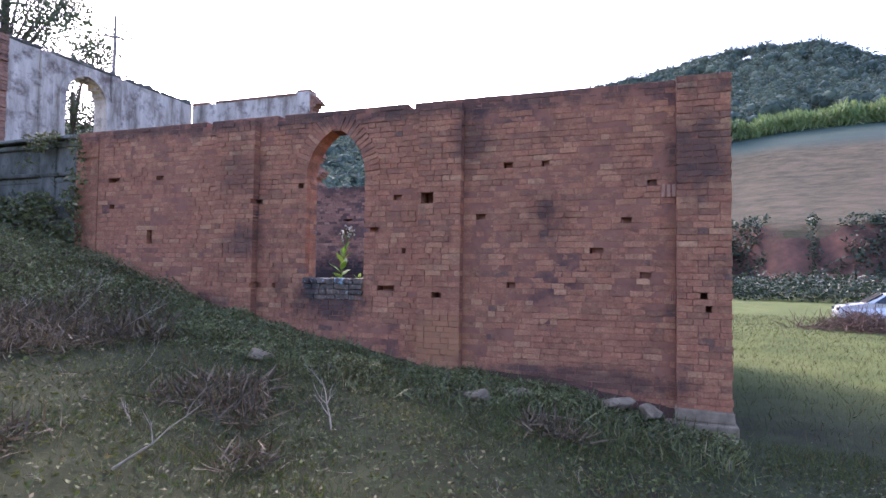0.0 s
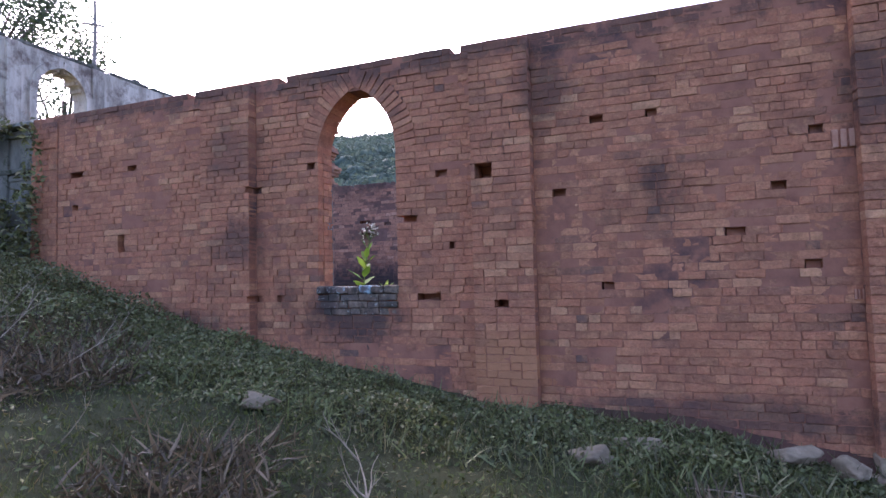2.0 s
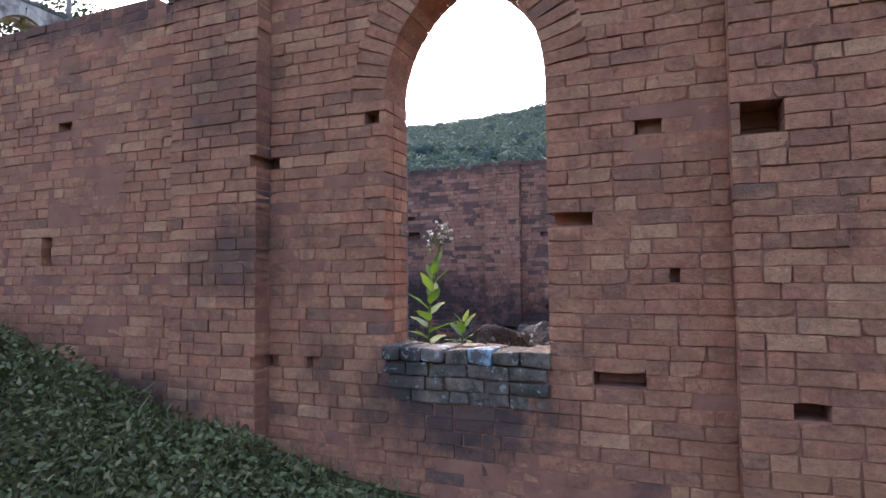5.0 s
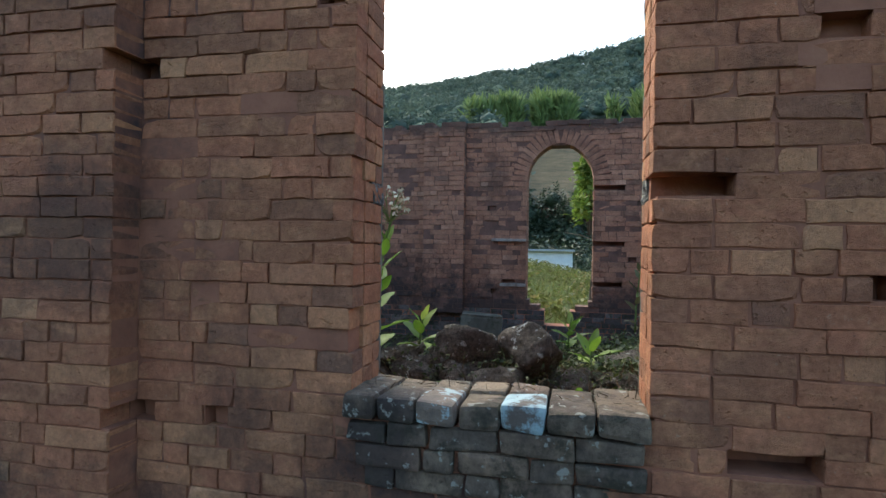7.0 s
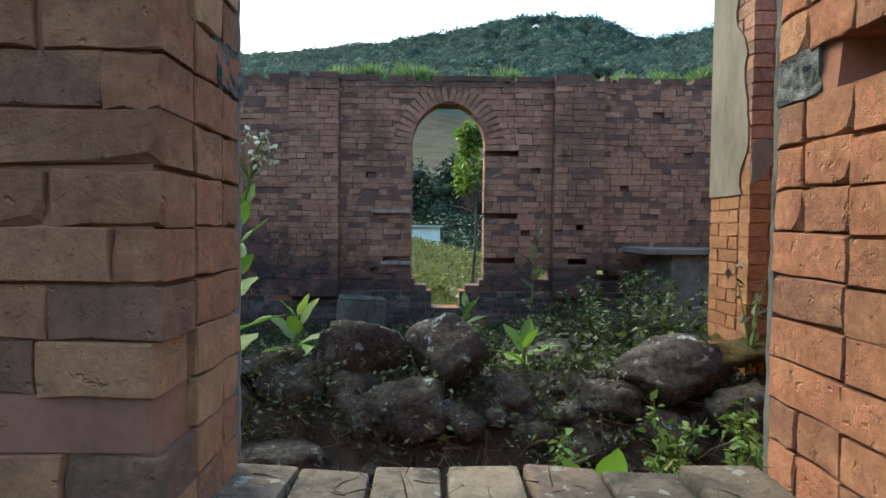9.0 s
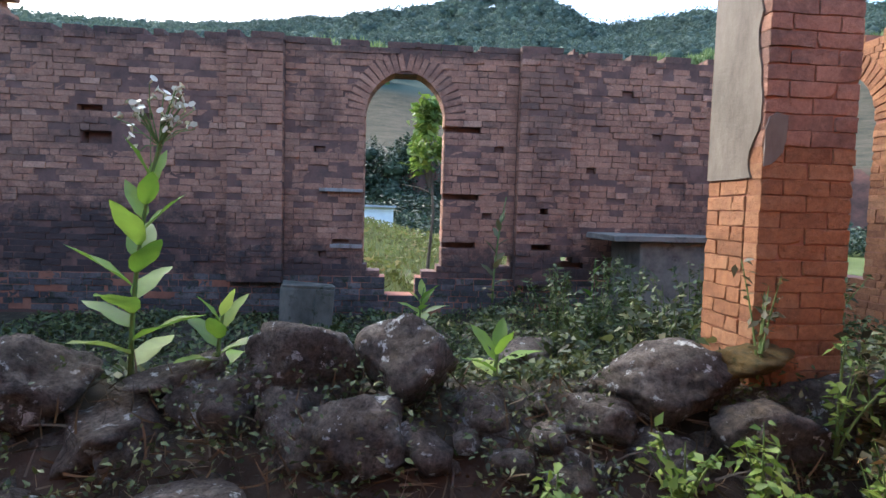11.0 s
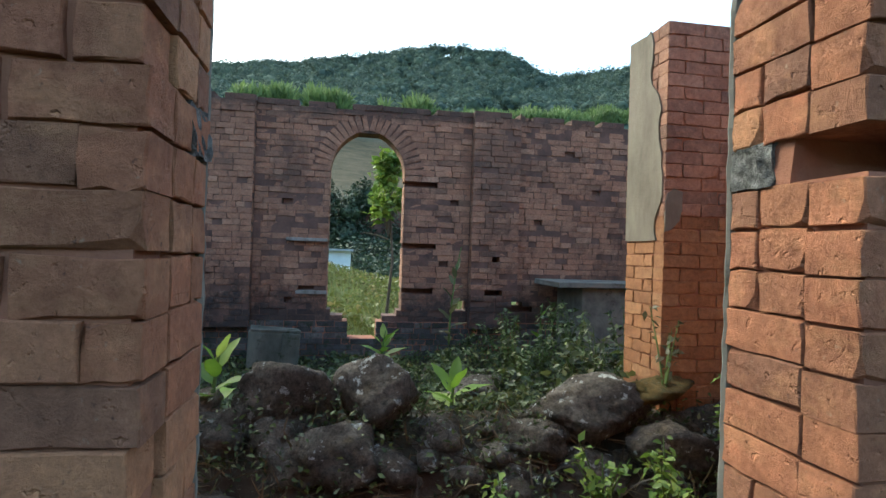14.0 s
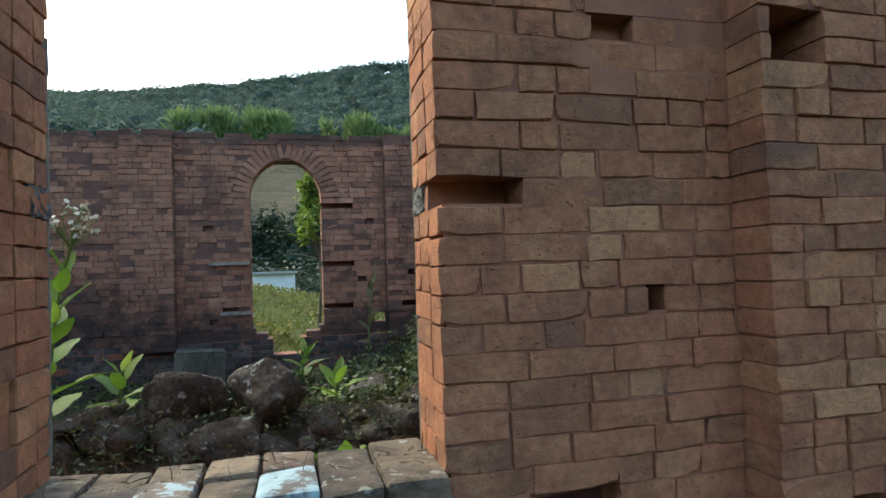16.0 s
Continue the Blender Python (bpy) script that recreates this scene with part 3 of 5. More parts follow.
back = new("wall_back")
tagged(back, "weathered red brick wall with a pointed window, mould-black at its foot", "wall", kind="structure")
bwin = Arch(-5.07, -4.04, 0.75, 3.05, 3.65)
BACK_HOLES = [(-3.27, 1.13, 2, 0.18, True), (-2.5, 1.13, 1, 0.4), (-2.45, 1.21, 1, 0.2, True), (-4.04, 2.89, 1, 0.48), (-4.04, 2.01, 1, 0.48), (-4.04, 1.37, 1, 0.45), (-5.71, 2.57, 1, 0.14), (-3.37, 2.65, 1, 0.12), (-2.75, 1.85, 1, 0.1),
              (-2.85, 1.37, 1, 0.25), (-1.66, 3.45, 1, 0.16), (-8.6, 2.97, 1, 0.3), (-7.9, 2.89, 1, 0.2), (-8.55, 2.57, 2, 0.36), (-5.64, 1.21, 1, 0.1), (-5.47, 1.37, 1, 0.22), (-3.5, 1.77, 1, 0.12), (-2.1, 2.4, 1, 0.12), (-1.2, 2.9, 1, 0.12)]


def broken_sill(z):
    if z < 1.02:
        return -4.85, -4.3
    if z < 1.12:
        return -5.02, -4.1
    return 0, 0


bb = Brickwork(back, M_BACK, M_BACK_P, lambda p: -6.4 < p.x < -3.0 and 1.1 < p.z < 2.45)
bwin.sill = 1.12
brick_wall(back, bb, Matrix.Translation((0, BACK_Y, 0)), -9.6, 0.68, 0.95, 3.95, 0.33, bwin, BACK_HOLES,
           [(-6.77, -6.08, 0.14), (-3.07, -2.37, 0.14)], ragged=0.22, floor_cut=broken_sill, core_mat=M_MORTAR_OLD, smear=0.3, uneven=0.008, lost=0.022)
bwin.voussoirs(bb, Matrix.Translation((0, BACK_Y - 0.004, 0)), 0.32)
# loose and tilted bricks left on the broken wall top
x = -9.5
while x < 0.5:
    if rnd.random() < 0.6:
        bb.add(Matrix.Translation((x, BACK_Y + rnd.uniform(-0.02, 0.08), 3.925 + rnd.uniform(-0.02, 0.015))) @ Matrix.Rotation(rnd.gauss(0, 0.12), 4, "Y") @ Matrix.Rotation(rnd.gauss(0, 0.15), 4, "Z"), rnd.choice((0.1, 0.12, 0.2, 0.25)), rnd.uniform(0.045, 0.075), 0.2)
    x += rnd.uniform(0.11, 0.3)
bb.done("weathered dark red bricks")
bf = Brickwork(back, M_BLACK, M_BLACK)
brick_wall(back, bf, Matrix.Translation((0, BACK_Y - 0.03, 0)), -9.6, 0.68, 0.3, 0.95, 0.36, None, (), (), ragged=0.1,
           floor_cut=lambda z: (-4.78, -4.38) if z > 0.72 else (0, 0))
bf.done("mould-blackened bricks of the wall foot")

# end wall of the nave, seen through the window past the column
endw = new("wall_end")
tagged(endw, "sunlit orange brick end wall with a pointed opening", "wall", kind="structure")
eb = Brickwork(endw, M_ORANGE_S, M_ORANGE)
e_base = Matrix.Translation((0.66, 0, 0)) @ Matrix.Rotation(radians(-90), 4, "Z")
brick_wall(endw, eb, e_base, -BACK_Y, -8.24, 0.2, 4.0, 0.32, Arch(-14.85, -13.82, 1.2, 3.0, 3.63), (), (), ragged=0.2)
Arch(-14.85, -13.82, 1.2, 3.0, 3.63).voussoirs(eb, e_base @ Matrix.Translation((0, -0.004, 0)), 0.31)
eb.done("orange-red bricks")

# brick column on the rubble footing
column = new("brick_column")
column.location = (-2.93, 10.42, 1.02)
tagged(column, "orange brick column with flaking render on one face", "column")
cb = Brickwork(column, M_ORANGE_S, M_ORANGE, lambda p: True)
cu = Brickwork(column, M_BACK, M_BACK_P, lambda p: True)
for k in range(30):
    bw_ = cb if k < 15 + rnd.choice((-2, 0, 1)) else cu
    z = k * COURSE + 0.004
    w, d = 0.49, 0.47
    a = 0.25 if k % 2 else 0.12
    for x, L in ((0, a - JOINT), (a, w - a)) if a > 0.2 else ((0, a - JOINT), (a, 0.25 - JOINT), (a + 0.25, w - a - 0.25)):
        bw_.add(Matrix.Translation((x, rnd.uniform(-0.004, 0.004), z)), L, deep=0.11)
    y = 0.117
    for L in ((0.12, 0.235) if k % 2 else (0.235, 0.12)):
        bw_.add(Matrix.Translation((rnd.uniform(-0.004, 0.004), y + L - JOINT, z)) @ Matrix.Rotation(radians(-90), 4, "Z"), L - JOINT, deep=0.11)
        bw_.add(Matrix.Translation((w, y, z)) @ Matrix.Rotation(radians(90), 4, "Z"), L - JOINT, deep=0.11)
        y += L
part("core", box_bm(bmesh.new(), 0.009, 0.481, 0.01, 0.465, 0, 2.405), M_MORTAR, column)


def ragged_slab(y0, y1, z0, z1, seed, depth=0.009, low=0.12):
    """An upright sheet of render in the yz plane with broken edges."""
    r = random.Random(seed)
    bm = bmesh.new()
    n = 30
    rows = []
    for i in range(n + 1):
        z = z0 + (z1 - z0) * i / n
        taper = low * max(0, 1 - i / n * 4) + 0.03 * math.sin(i * 0.9) + r.uniform(0, 0.02)
        cutin = 0.55 * max(0, (i / n - 0.42)) + 0.05 * math.sin(i * 0.6) + r.uniform(0, 0.02)
        rows.append([bm.verts.new((0, y0 + max(0.0, cutin * 0.6 + taper * 0.4), z)), bm.verts.new((0, (y0 + y1) / 2, z + r.uniform(-0.015, 0.015))), bm.verts.new((0, y1, z))])
    for a, b in zip(rows, rows[1:]):
        for k in range(2):
            bm.faces.new((a[k], a[k + 1], b[k + 1], b[k]))
    g = bmesh.ops.extrude_face_region(bm, geom=bm.faces[:])
    for v in g["geom"]:
        if isinstance(v, bmesh.types.BMVert):
            v.co.x -= depth
    return bm


part("render_patch", ragged_slab(0.02, 0.47, 1.05, 2.41, 3), M_PATCH, column, "stained grey-brown render patch")
p2 = bmesh.new()
f = p2.faces.new([p2.verts.new((x, -0.006, z)) for x, z in ((0.004, 1.1), (0.05, 1.115), (0.10, 1.17), (0.115, 1.24), (0.118, 1.35), (0.06, 1.365), (0.02, 1.34), (0.004, 1.28))])
for v in bmesh.ops.extrude_face_region(p2, geom=[f])["geom"]:
    if isinstance(v, bmesh.types.BMVert):
        v.co.y += 0.01
part("render_patch", p2, M_PATCH, column, "small grey-brown render patch")

# plinth blocks under the corner pilaster
for n, (x0, x1, y0, z0, z1) in enumerate(((0.33, 1.0, 7.72, -0.27, -0.13), (0.22, 1.02, 7.6, -0.62, -0.275))):
    b = bmesh.new()
    box_bm(b, x0, x1, y0, 8.2, z0, z1, 0.02, 0.012)
    ob = part("plinth_block", b, M_STONE, None)
    tagged(ob, "stained concrete plinth block under the brick corner", "plinth block", group="plinth blocks")

# window sill of bricks on edge
sill = new("window_sill")
tagged(sill, "lichen-spotted sill of bricks laid on edge", "window sill", kind="structure")
M_PAINTBLUE = plain("pale_blue_paint", [(0.44, (0.12, 0.1, 0.085)), (0.52, (0.3, 0.4, 0.42)), (0.8, (0.42, 0.52, 0.54))], 9)
M_FLAKED = plain("flaked_blue_paint", [(0.3, (0.1, 0.085, 0.07)), (0.53, (0.2, 0.15, 0.115)), (0.57, (0.34, 0.42, 0.42)), (0.8, (0.42, 0.5, 0.5))], 11)
sx = [-5.12, -4.99, -4.845, -4.70, -4.55, -4.395, -4.235, -4.065]
for k in range(7):
    b = bmesh.new()
    box_bm(b, sx[k] + 0.004, sx[k + 1] - 0.004, WALL_Y - 0.05 + rnd.uniform(-0.012, 0.012), 8.10, 1.295, 1.385 + rnd.uniform(-0.01, 0.008), 0.02, 0.009)
    part("brick", b, M_PAINTBLUE if k == 4 else M_FLAKED if k == 2 else M_SILL, sill)
    b = bmesh.new()
    box_bm(b, sx[k] + 0.004, sx[k + 1] - 0.004, 8.106, 8.262, 1.29, 1.372 + rnd.uniform(-0.008, 0.008), 0.012, 0.006)
    part("brick", b, M_SILL, sill)
for r_ in range(3):
    x = -5.1 + r_ * 0.03
    while x < -4.12:
        L = rnd.choice((0.12, 0.15, 0.25, 0.25))
        b = bmesh.new()
        box_bm(b, x, min(x + L - 0.008, -4.08), WALL_Y - 0.034 + r_ * 0.012 + rnd.uniform(-0.006, 0.006), 8.0, 1.214 - r_ * 0.08, 1.288 - r_ * 0.08, 0.012, 0.008)
        part("brick", b, M_SILL, sill)
        x += L

# weathered battens left in the window jambs
for x, z0, z1 in ((-5.112, 1.4, 2.6), (-4.058, 1.36, 3.0)):
    pts = [(x + rnd.uniform(-0.0015, 0.0015), 8.245 + rnd.uniform(-0.002, 0.002), z0 + (z1 - z0) * i / 40) for i in range(41)]
    ob = part("window_batten", tube(pts, [0.011 + rnd.uniform(-0.002, 0.002) for _ in pts], 7), M_CONCRETE, None)
    tagged(ob, "weathered grey batten along the window jamb", "batten", group="jamb battens", kind="structure")
M_SCREED = plain("rough_cement", [(0.38, (0.06, 0.058, 0.052)), (0.52, (0.19, 0.185, 0.17)), (0.68, (0.42, 0.41, 0.37))], 30, bump=1.0, bdist=0.02)
for x, z in ((-5.129, 2.13), (-4.034, 2.13)):
    b = bmesh.new()
    box_bm(b, -0.035, 0.03, -0.055, 0.06, -0.042, 0.042)
    bmesh.ops.subdivide_edges(b, edges=b.edges[:], cuts=5, use_grid_fill=True)
    for v in b.verts:
        v.co = v.co + Vector((0.012, 0.012, 0.008)) * noise.noise(v.co * 45 + Vector((x, 0, 0)))
        v.co = v.co + Vector((x, 8.175, z))
    tagged(part("cement_plug", b, M_SCREED, None), "rough grey cement plug in the window jamb", "cement plug", group="cement plugs", kind="structure")

M_HOLLOW = plain("pale_hollow_tile", [(0.3, (0.36, 0.17, 0.1)), (0.7, (0.5, 0.3, 0.2))], 8)
for x0, z0, w_, h_ in ((0.17, 2.50, 0.19, 0.16), (0.27, 1.17, 0.08, 0.09)):
    hb = new("hollow_tile")
    hb.location = (x0, WALL_Y - 0.02, z0)
    tagged(hb, "pale broken hollow tile patched into the brick wall", "tile", group="hollow tiles")
    for k in range(3):
        part("rib", box_bm(bmesh.new(), w_ * k / 3 + 0.006, w_ * (k + 1) / 3 - 0.012, 0.0, 0.06, 0, h_, 0.004, 0.003), M_HOLLOW, hb)
    part("web", box_bm(bmesh.new(), 0, w_, 0.016, 0.055, 0.004, h_ - 0.004), M_MORTAR, hb)

# ---- tall plastered walls of the chancel ----
chan = new("wall_chancel_side")
tagged(chan, "tall white plastered wall with a pointed window, stained and bare on top", "wall", kind="structure")
ca = Arch(10.92, 12.14, 4.0, 6.0, 6.71)


def plaster_wall(owner, base, x0, x1, z0, top, thick, arch=None, seed=1):
    r = random.Random(seed)
    bm = bmesh.new()
    H = 0.16
    k = 0
    z = z0
    while z < top - 0.01:
        z2 = min(z + H, top)
        sp = [(x0, x1)]
        if arch and arch.sill < (z + z2) / 2 < arch.apex:
            h = arch.half((z + z2) / 2)
            sp = cut(sp, arch.c - h, arch.c + h)
        for s, e in sp:
            if e - s > 0.02:
                box_bm(bm, s, e, 0, thick, z, z2)
        z = z2
    bmesh.ops.remove_doubles(bm, verts=bm.verts[:], dist=0.0005)
    part("plaster_body", bm, M_PLASTER, owner).matrix_basis = base


side_base = Matrix.Translation((-14.5, 0, 0)) @ Matrix.Rotation(radians(90), 4, "Z")
plaster_wall(chan, side_base, 9.45, 15.44, 1.5, 7.0, 0.4, ca)
for y in (10.4, 12.45, 14.7):
    part("pilaster", box_bm(bmesh.new(), y - 0.16, y + 0.16, -0.09, 0.0, 1.5, 6.98, 0.015), M_PLASTER, chan).matrix_basis = side_base
ring = bmesh.new()
top_a = math.acos(ca.off / ca.rad)
for side in (1, -1):
    prev = None
    for i in range(13):
        a = top_a * i / 12
        q = []
        for rr_, yy in ((0.0, 0.3), (0.0, -0.08), (0.17, -0.08), (0.17, 0.02)):
            q.append(ring.verts.new((ca.c + side * (-ca.off + math.cos(a) * (ca.rad + rr_)), yy, ca.spring + math.sin(a) * (ca.rad + rr_))))
        if prev:
            for n in range(3):
                ring.faces.new((prev[n], prev[n + 1], q[n + 1], q[n]))
        prev = q
    box_bm(ring, min(ca.c + side * ca.h, ca.c + side * (ca.h + 0.17)), max(ca.c + side * ca.h, ca.c + side * (ca.h + 0.17)), -0.08, 0.02, 4.2, ca.spring)
part("window_moulding", ring, M_PLASTER, chan, "pale plaster hood moulding").matrix_basis = side_base
cope = Brickwork(chan, M_BACK, M_BACK)
caps = Brickwork(chan, M_DARKPLASTER, M_DARKPLASTER)
for x, L in fill(9.3, 15.4):
    if rnd.random() < 0.93:
        caps.add(side_base @ Matrix.Translation((x, -0.02, 7.0)), L, deep=0.4)
    if rnd.random() < 0.12:
        caps.add(side_base @ Matrix.Translation((x, 0.02, 7.08)), L, deep=0.36)
for k in range(68):
    z = 1.6 + k * COURSE
    w = 0.12 + 0.16 * abs(math.sin(k * 1.7)) + 0.3 * (1 - k / 68)
    cope.add(side_base @ Matrix.Translation((9.45 - w, -0.05 + rnd.uniform(-0.04, 0.02), z)), w, deep=0.42)
cope.done("bare bricks along the torn edge")
caps.done("dark weathered capping bricks")

chb = new("wall_chancel_back")
tagged(chb, "tall white plastered wall with a crumbled end", "wall", kind="structure")
plaster_wall(chb, Matrix.Translation((0, 15.46, 0)), -14.5, -10.35, 1.0, 7.0, 0.4)
part("pilaster", box_bm(bmesh.new(), -10.35, -9.92, -0.06, 0.42, 1.0, 7.08, 0.02), M_PLASTER, chb).matrix_basis = Matrix.Translation((0, 15.46, 0))
crumb = Brickwork(chb, M_BACK, M_BACK)
for k in range(75):
    z = 1.0 + k * COURSE
    w = 0.15 + 0.55 * (1 - k / 75) + 0.14 * math.sin(k * 0.9) + rnd.uniform(-0.06, 0.06)
    for x, L in fill(-9.92, -9.92 + max(0.1, w)):
        crumb.add(Matrix.Translation((x, 15.48, z)), L, deep=0.36)
for x, L in fill(-14.5, -9.92):
    if rnd.random() < 0.8:
        crumb.add(Matrix.Translation((x, 15.44, 7.0 + (0.08 if x > -10.4 else 0))), L, deep=0.4)
crumb.done("bare bricks of the crumbled end")

# mossy rendered stub that closes the brick wall
stub = new("mossy_wall_stub")
stub.location = (-12.0, 8.1, 1.4)
tagged(stub, "dark mossy rendered wall stub with projecting ledges", "wall stub")
part("body", box_bm(bmesh.new(), -2.1, 1.88, -0.12, 0.5, -0.6, 2.5, 0.03, 0.02), M_DARKPLASTER, stub)
for z, p in ((2.5, 0.28), (2.38, 0.2), (1.82, 0.2), (1.72, 0.14), (1.02, 0.16)):
    part("ledge", box_bm(bmesh.new(), -2.1, 1.9, -p, 0.5, z, z + 0.085, 0.02, 0.02), M_DARKPLASTER, stub)
part("pilaster", box_bm(bmesh.new(), 0.9, 1.3, -0.17, 0.0, -0.5, 2.38, 0.02, 0.01), M_DARKPLASTER, stub)

# pole with a short cross bar on the wall top
pole = new("wooden_pole")
pole.location = (-14.62, 12.47, 7.0)
tagged(pole, "thin weathered pole with a short lashed cross bar on the wall", "pole")
part("post", tube([(0, 0, 0), (0.01, 0.02, 0.9), (0, 0.01, 1.85)], [0.05, 0.045, 0.035]), M_GREYWOOD, pole)
part("cross_bar", tube([(0, -0.35, 1.12), (0.03, 0.1, 1.24), (0.03, 0.3, 1.26)], [0.03, 0.035, 0.03]), M_GREYWOOD, pole)


# ---- rocks ----
def rock(name, x, y, z, sx_, sy_, sz_, seed, mat=None, label="", rz=0.0, group="", sub=4, rough=0.32):
    bm = bmesh.new()
    bmesh.ops.create_icosphere(bm, subdivisions=sub, radius=1)
    o = Vector((seed * 7.3, seed * 3.1, seed))
    r = random.Random(seed)
    cuts = [(Vector((r.gauss(0, 1), r.gauss(0, 1), r.gauss(0, 1))).normalized(), r.uniform(0.42, 0.74)) for _ in range(13)]
    for v in bm.verts:
        p = v.co.normalized()
        d = 1.05
        for n_, k_ in cuts:
            q = p.dot(n_)
            if q > 0.05:
                d = min(d, k_ / q)
        d = d * (1.12 + 0.09 * noise.noise(p * 2.4 + o) + 0.09 * noise.noise(p * 5 + o) + 0.08 * noise.noise(p * 11 + o) + 0.06 * noise.noise(p * 21 + o))
        v.co = Vector((p.x * sx_, p.y * sy_, p.z * sz_)) * d * 1.02
    ob = part(name, bm, mat or M_ROCK, None)
    ob.matrix_basis = pose(x, y, z, 0, 0, rz)
    tagged(smooth(ob), label or "dark lichen-spotted field stone in the rubble footing", "rock", group=group)
    return ob


ROCKS = [  # x, y, z, half sizes, turn
    (-5.10, 10.55, 1.11, 0.205, 0.22, 0.15, 10), (-4.62, 10.50, 1.08, 0.215, 0.21, 0.165, -12), (-5.45, 10.45, 0.90, 0.19, 0.2, 0.16, 35), (-5.72, 10.52, 1.04, 0.21, 0.18, 0.085, 5),
    (-5.88, 10.35, 0.82, 0.27, 0.22, 0.17, -12), (-4.28, 10.44, 0.93, 0.15, 0.15, 0.10, 25), (-3.36, 10.45, 1.06, 0.36, 0.25, 0.145, -8), (-3.78, 10.32, 0.90, 0.185, 0.18, 0.125, 12),
    (-5.5, 9.8, 0.70, 0.31, 0.24, 0.16, 8), (-4.85, 10.32, 0.82, 0.22, 0.2, 0.15, 15), (-4.38, 10.3, 0.75, 0.2, 0.18, 0.14, -25), (-5.15, 10.3, 0.82, 0.18, 0.18, 0.15, 50),
    (-3.95, 10.15, 0.68, 0.2, 0.18, 0.13, 10), (-3.45, 10.2, 0.74, 0.24, 0.2, 0.14, -15), (-2.95, 10.2, 0.80, 0.26, 0.2, 0.16, 30), (-2.45, 10.3, 0.92, 0.3, 0.25, 0.18, 5),
    (-1.9, 10.35, 0.95, 0.32, 0.26, 0.17, 20), (-1.35, 10.4, 0.92, 0.3, 0.25, 0.2, -10), (-6.4, 10.5, 1.0, 0.3, 0.3, 0.2, 0), (-7.0, 10.5, 0.98, 0.32, 0.28, 0.22, 14),
    (-3.85, 11.6, 0.86, 0.18, 0.18, 0.14, 0), (-2.4, 9.9, 0.6, 0.26, 0.2, 0.16, 0), (-2.0, 10.05, 0.7, 0.24, 0.2, 0.15, 40), (-4.6, 10.25, 0.66, 0.17, 0.16, 0.12, 70), (-5.0, 10.15, 0.62, 0.2, 0.16, 0.12, -30)]
for n, (x, y, z, a, b, c, t) in enumerate(ROCKS):
    rock("rock", x, y, z, a * 1.36, b * 1.3, c * 1.34, n + 1, rz=t, group="rubble footing stones")
for n in range(130):
    x = rnd.uniform(-6.8, -1.5)
    y = rnd.uniform(9.0, 10.5)
    s = rnd.uniform(0.05, 0.15)
    rock("rubble_stone", x, y, float(height(x, y)) + s * 0.25, s * 1.3, s, s * 0.8, 60 + n, rz=rnd.uniform(0, 180), label="small dark rubble stone among weeds", group="small rubble stones", sub=2)
for n in range(70):
    x = rnd.uniform(-6.6, -2.2)
    y = rnd.uniform(10.0, 10.42)
    w_ = rnd.uniform(0.08, 0.17)
    rock("rubble_stone", x, y, 0.52 + (y - 10.0) * 0.9 + rnd.uniform(-0.03, 0.05), w_ * 1.25, w_, w_ * 0.8, 260 + n, rz=rnd.uniform(0, 180), label="lichen-flecked rubble stone packed in the old footing", group="packed rubble stones", sub=3)
mossc = rock("moss_cushion", -3.0, 10.38, 1.16, 0.24, 0.17, 0.1, 91, M_MOSS, "orange-brown moss cushion on the stone at the column foot", sub=4)
mossc["category"] = "moss"
rock("field_stone", -4.46, 6.02, float(height(-4.46, 6.02)) + 0.08, 0.2, 0.14, 0.09, 33, M_STONE, "pale flat field stone lying in the weeds", 15, "field stones")
rock("field_stone", -1.82, 6.42, float(height(-1.82, 6.42)) + 0.06, 0.2, 0.13, 0.09, 37, M_STONE, "pale flat field stone lying in the weeds", -5, "field stones")
rock("field_stone", -1.5, 7.02, float(height(-1.5, 7.02)) + 0.04, 0.3, 0.14, 0.08, 39, M_STONE, "pale flat field stone lying in the weeds", 5, "field stones")
rock("field_stone", -0.35, 7.4, float(height(-0.35, 7.4)) + 0.12, 0.22, 0.14, 0.1, 41, M_STONE, "broken dark stone at the wall foot", 5, "field stones")
rock("field_stone", 0.05, 7.35, float(height(0.05, 7.35)) + 0.14, 0.16, 0.14, 0.1, 43, M_STONE, "broken dark stone at the wall foot", 35, "field stones")

# ---- concrete tank and block inside ----
tank = new("concrete_tank")
tank.location = (-1.1, 14.75, 0.7)
tagged(tank, "stained concrete tank with an overhanging slab against the wall", "tank")
part("body", box_bm(bmesh.new(), -0.64, 0.75, -0.35, 0.52, -0.3, 0.86, 0.02, 0.01), M_CONCRETE, tank)
part("lid_slab", box_bm(bmesh.new(), -1.0, 0.85, -0.45, 0.54, 0.865, 0.93, 0.012, 0.012), M_CONCRETE, tank, "thin overhanging concrete slab")
blk = new("concrete_block")
blk.matrix_basis = pose(-5.68, 14.62, 0.68, 0, 4, 8)
tagged(blk, "dark grey concrete block standing in front of the brick wall", "block")
part("body", box_bm(bmesh.new(), -0.31, 0.31, -0.1, 0.2, -0.45, 0.24, 0.03, 0.02), M_DARKPLASTER, blk)
part("cap", box_bm(bmesh.new(), -0.3, 0.3, -0.11, 0.21, 0.242, 0.27, 0.01, 0.01), M_DARKPLASTER, blk)
part("rib", box_bm(bmesh.new(), 0.08, 0.3, -0.125, -0.09, -0.3, 0.235, 0.01, 0.006), M_DARKPLASTER, blk)
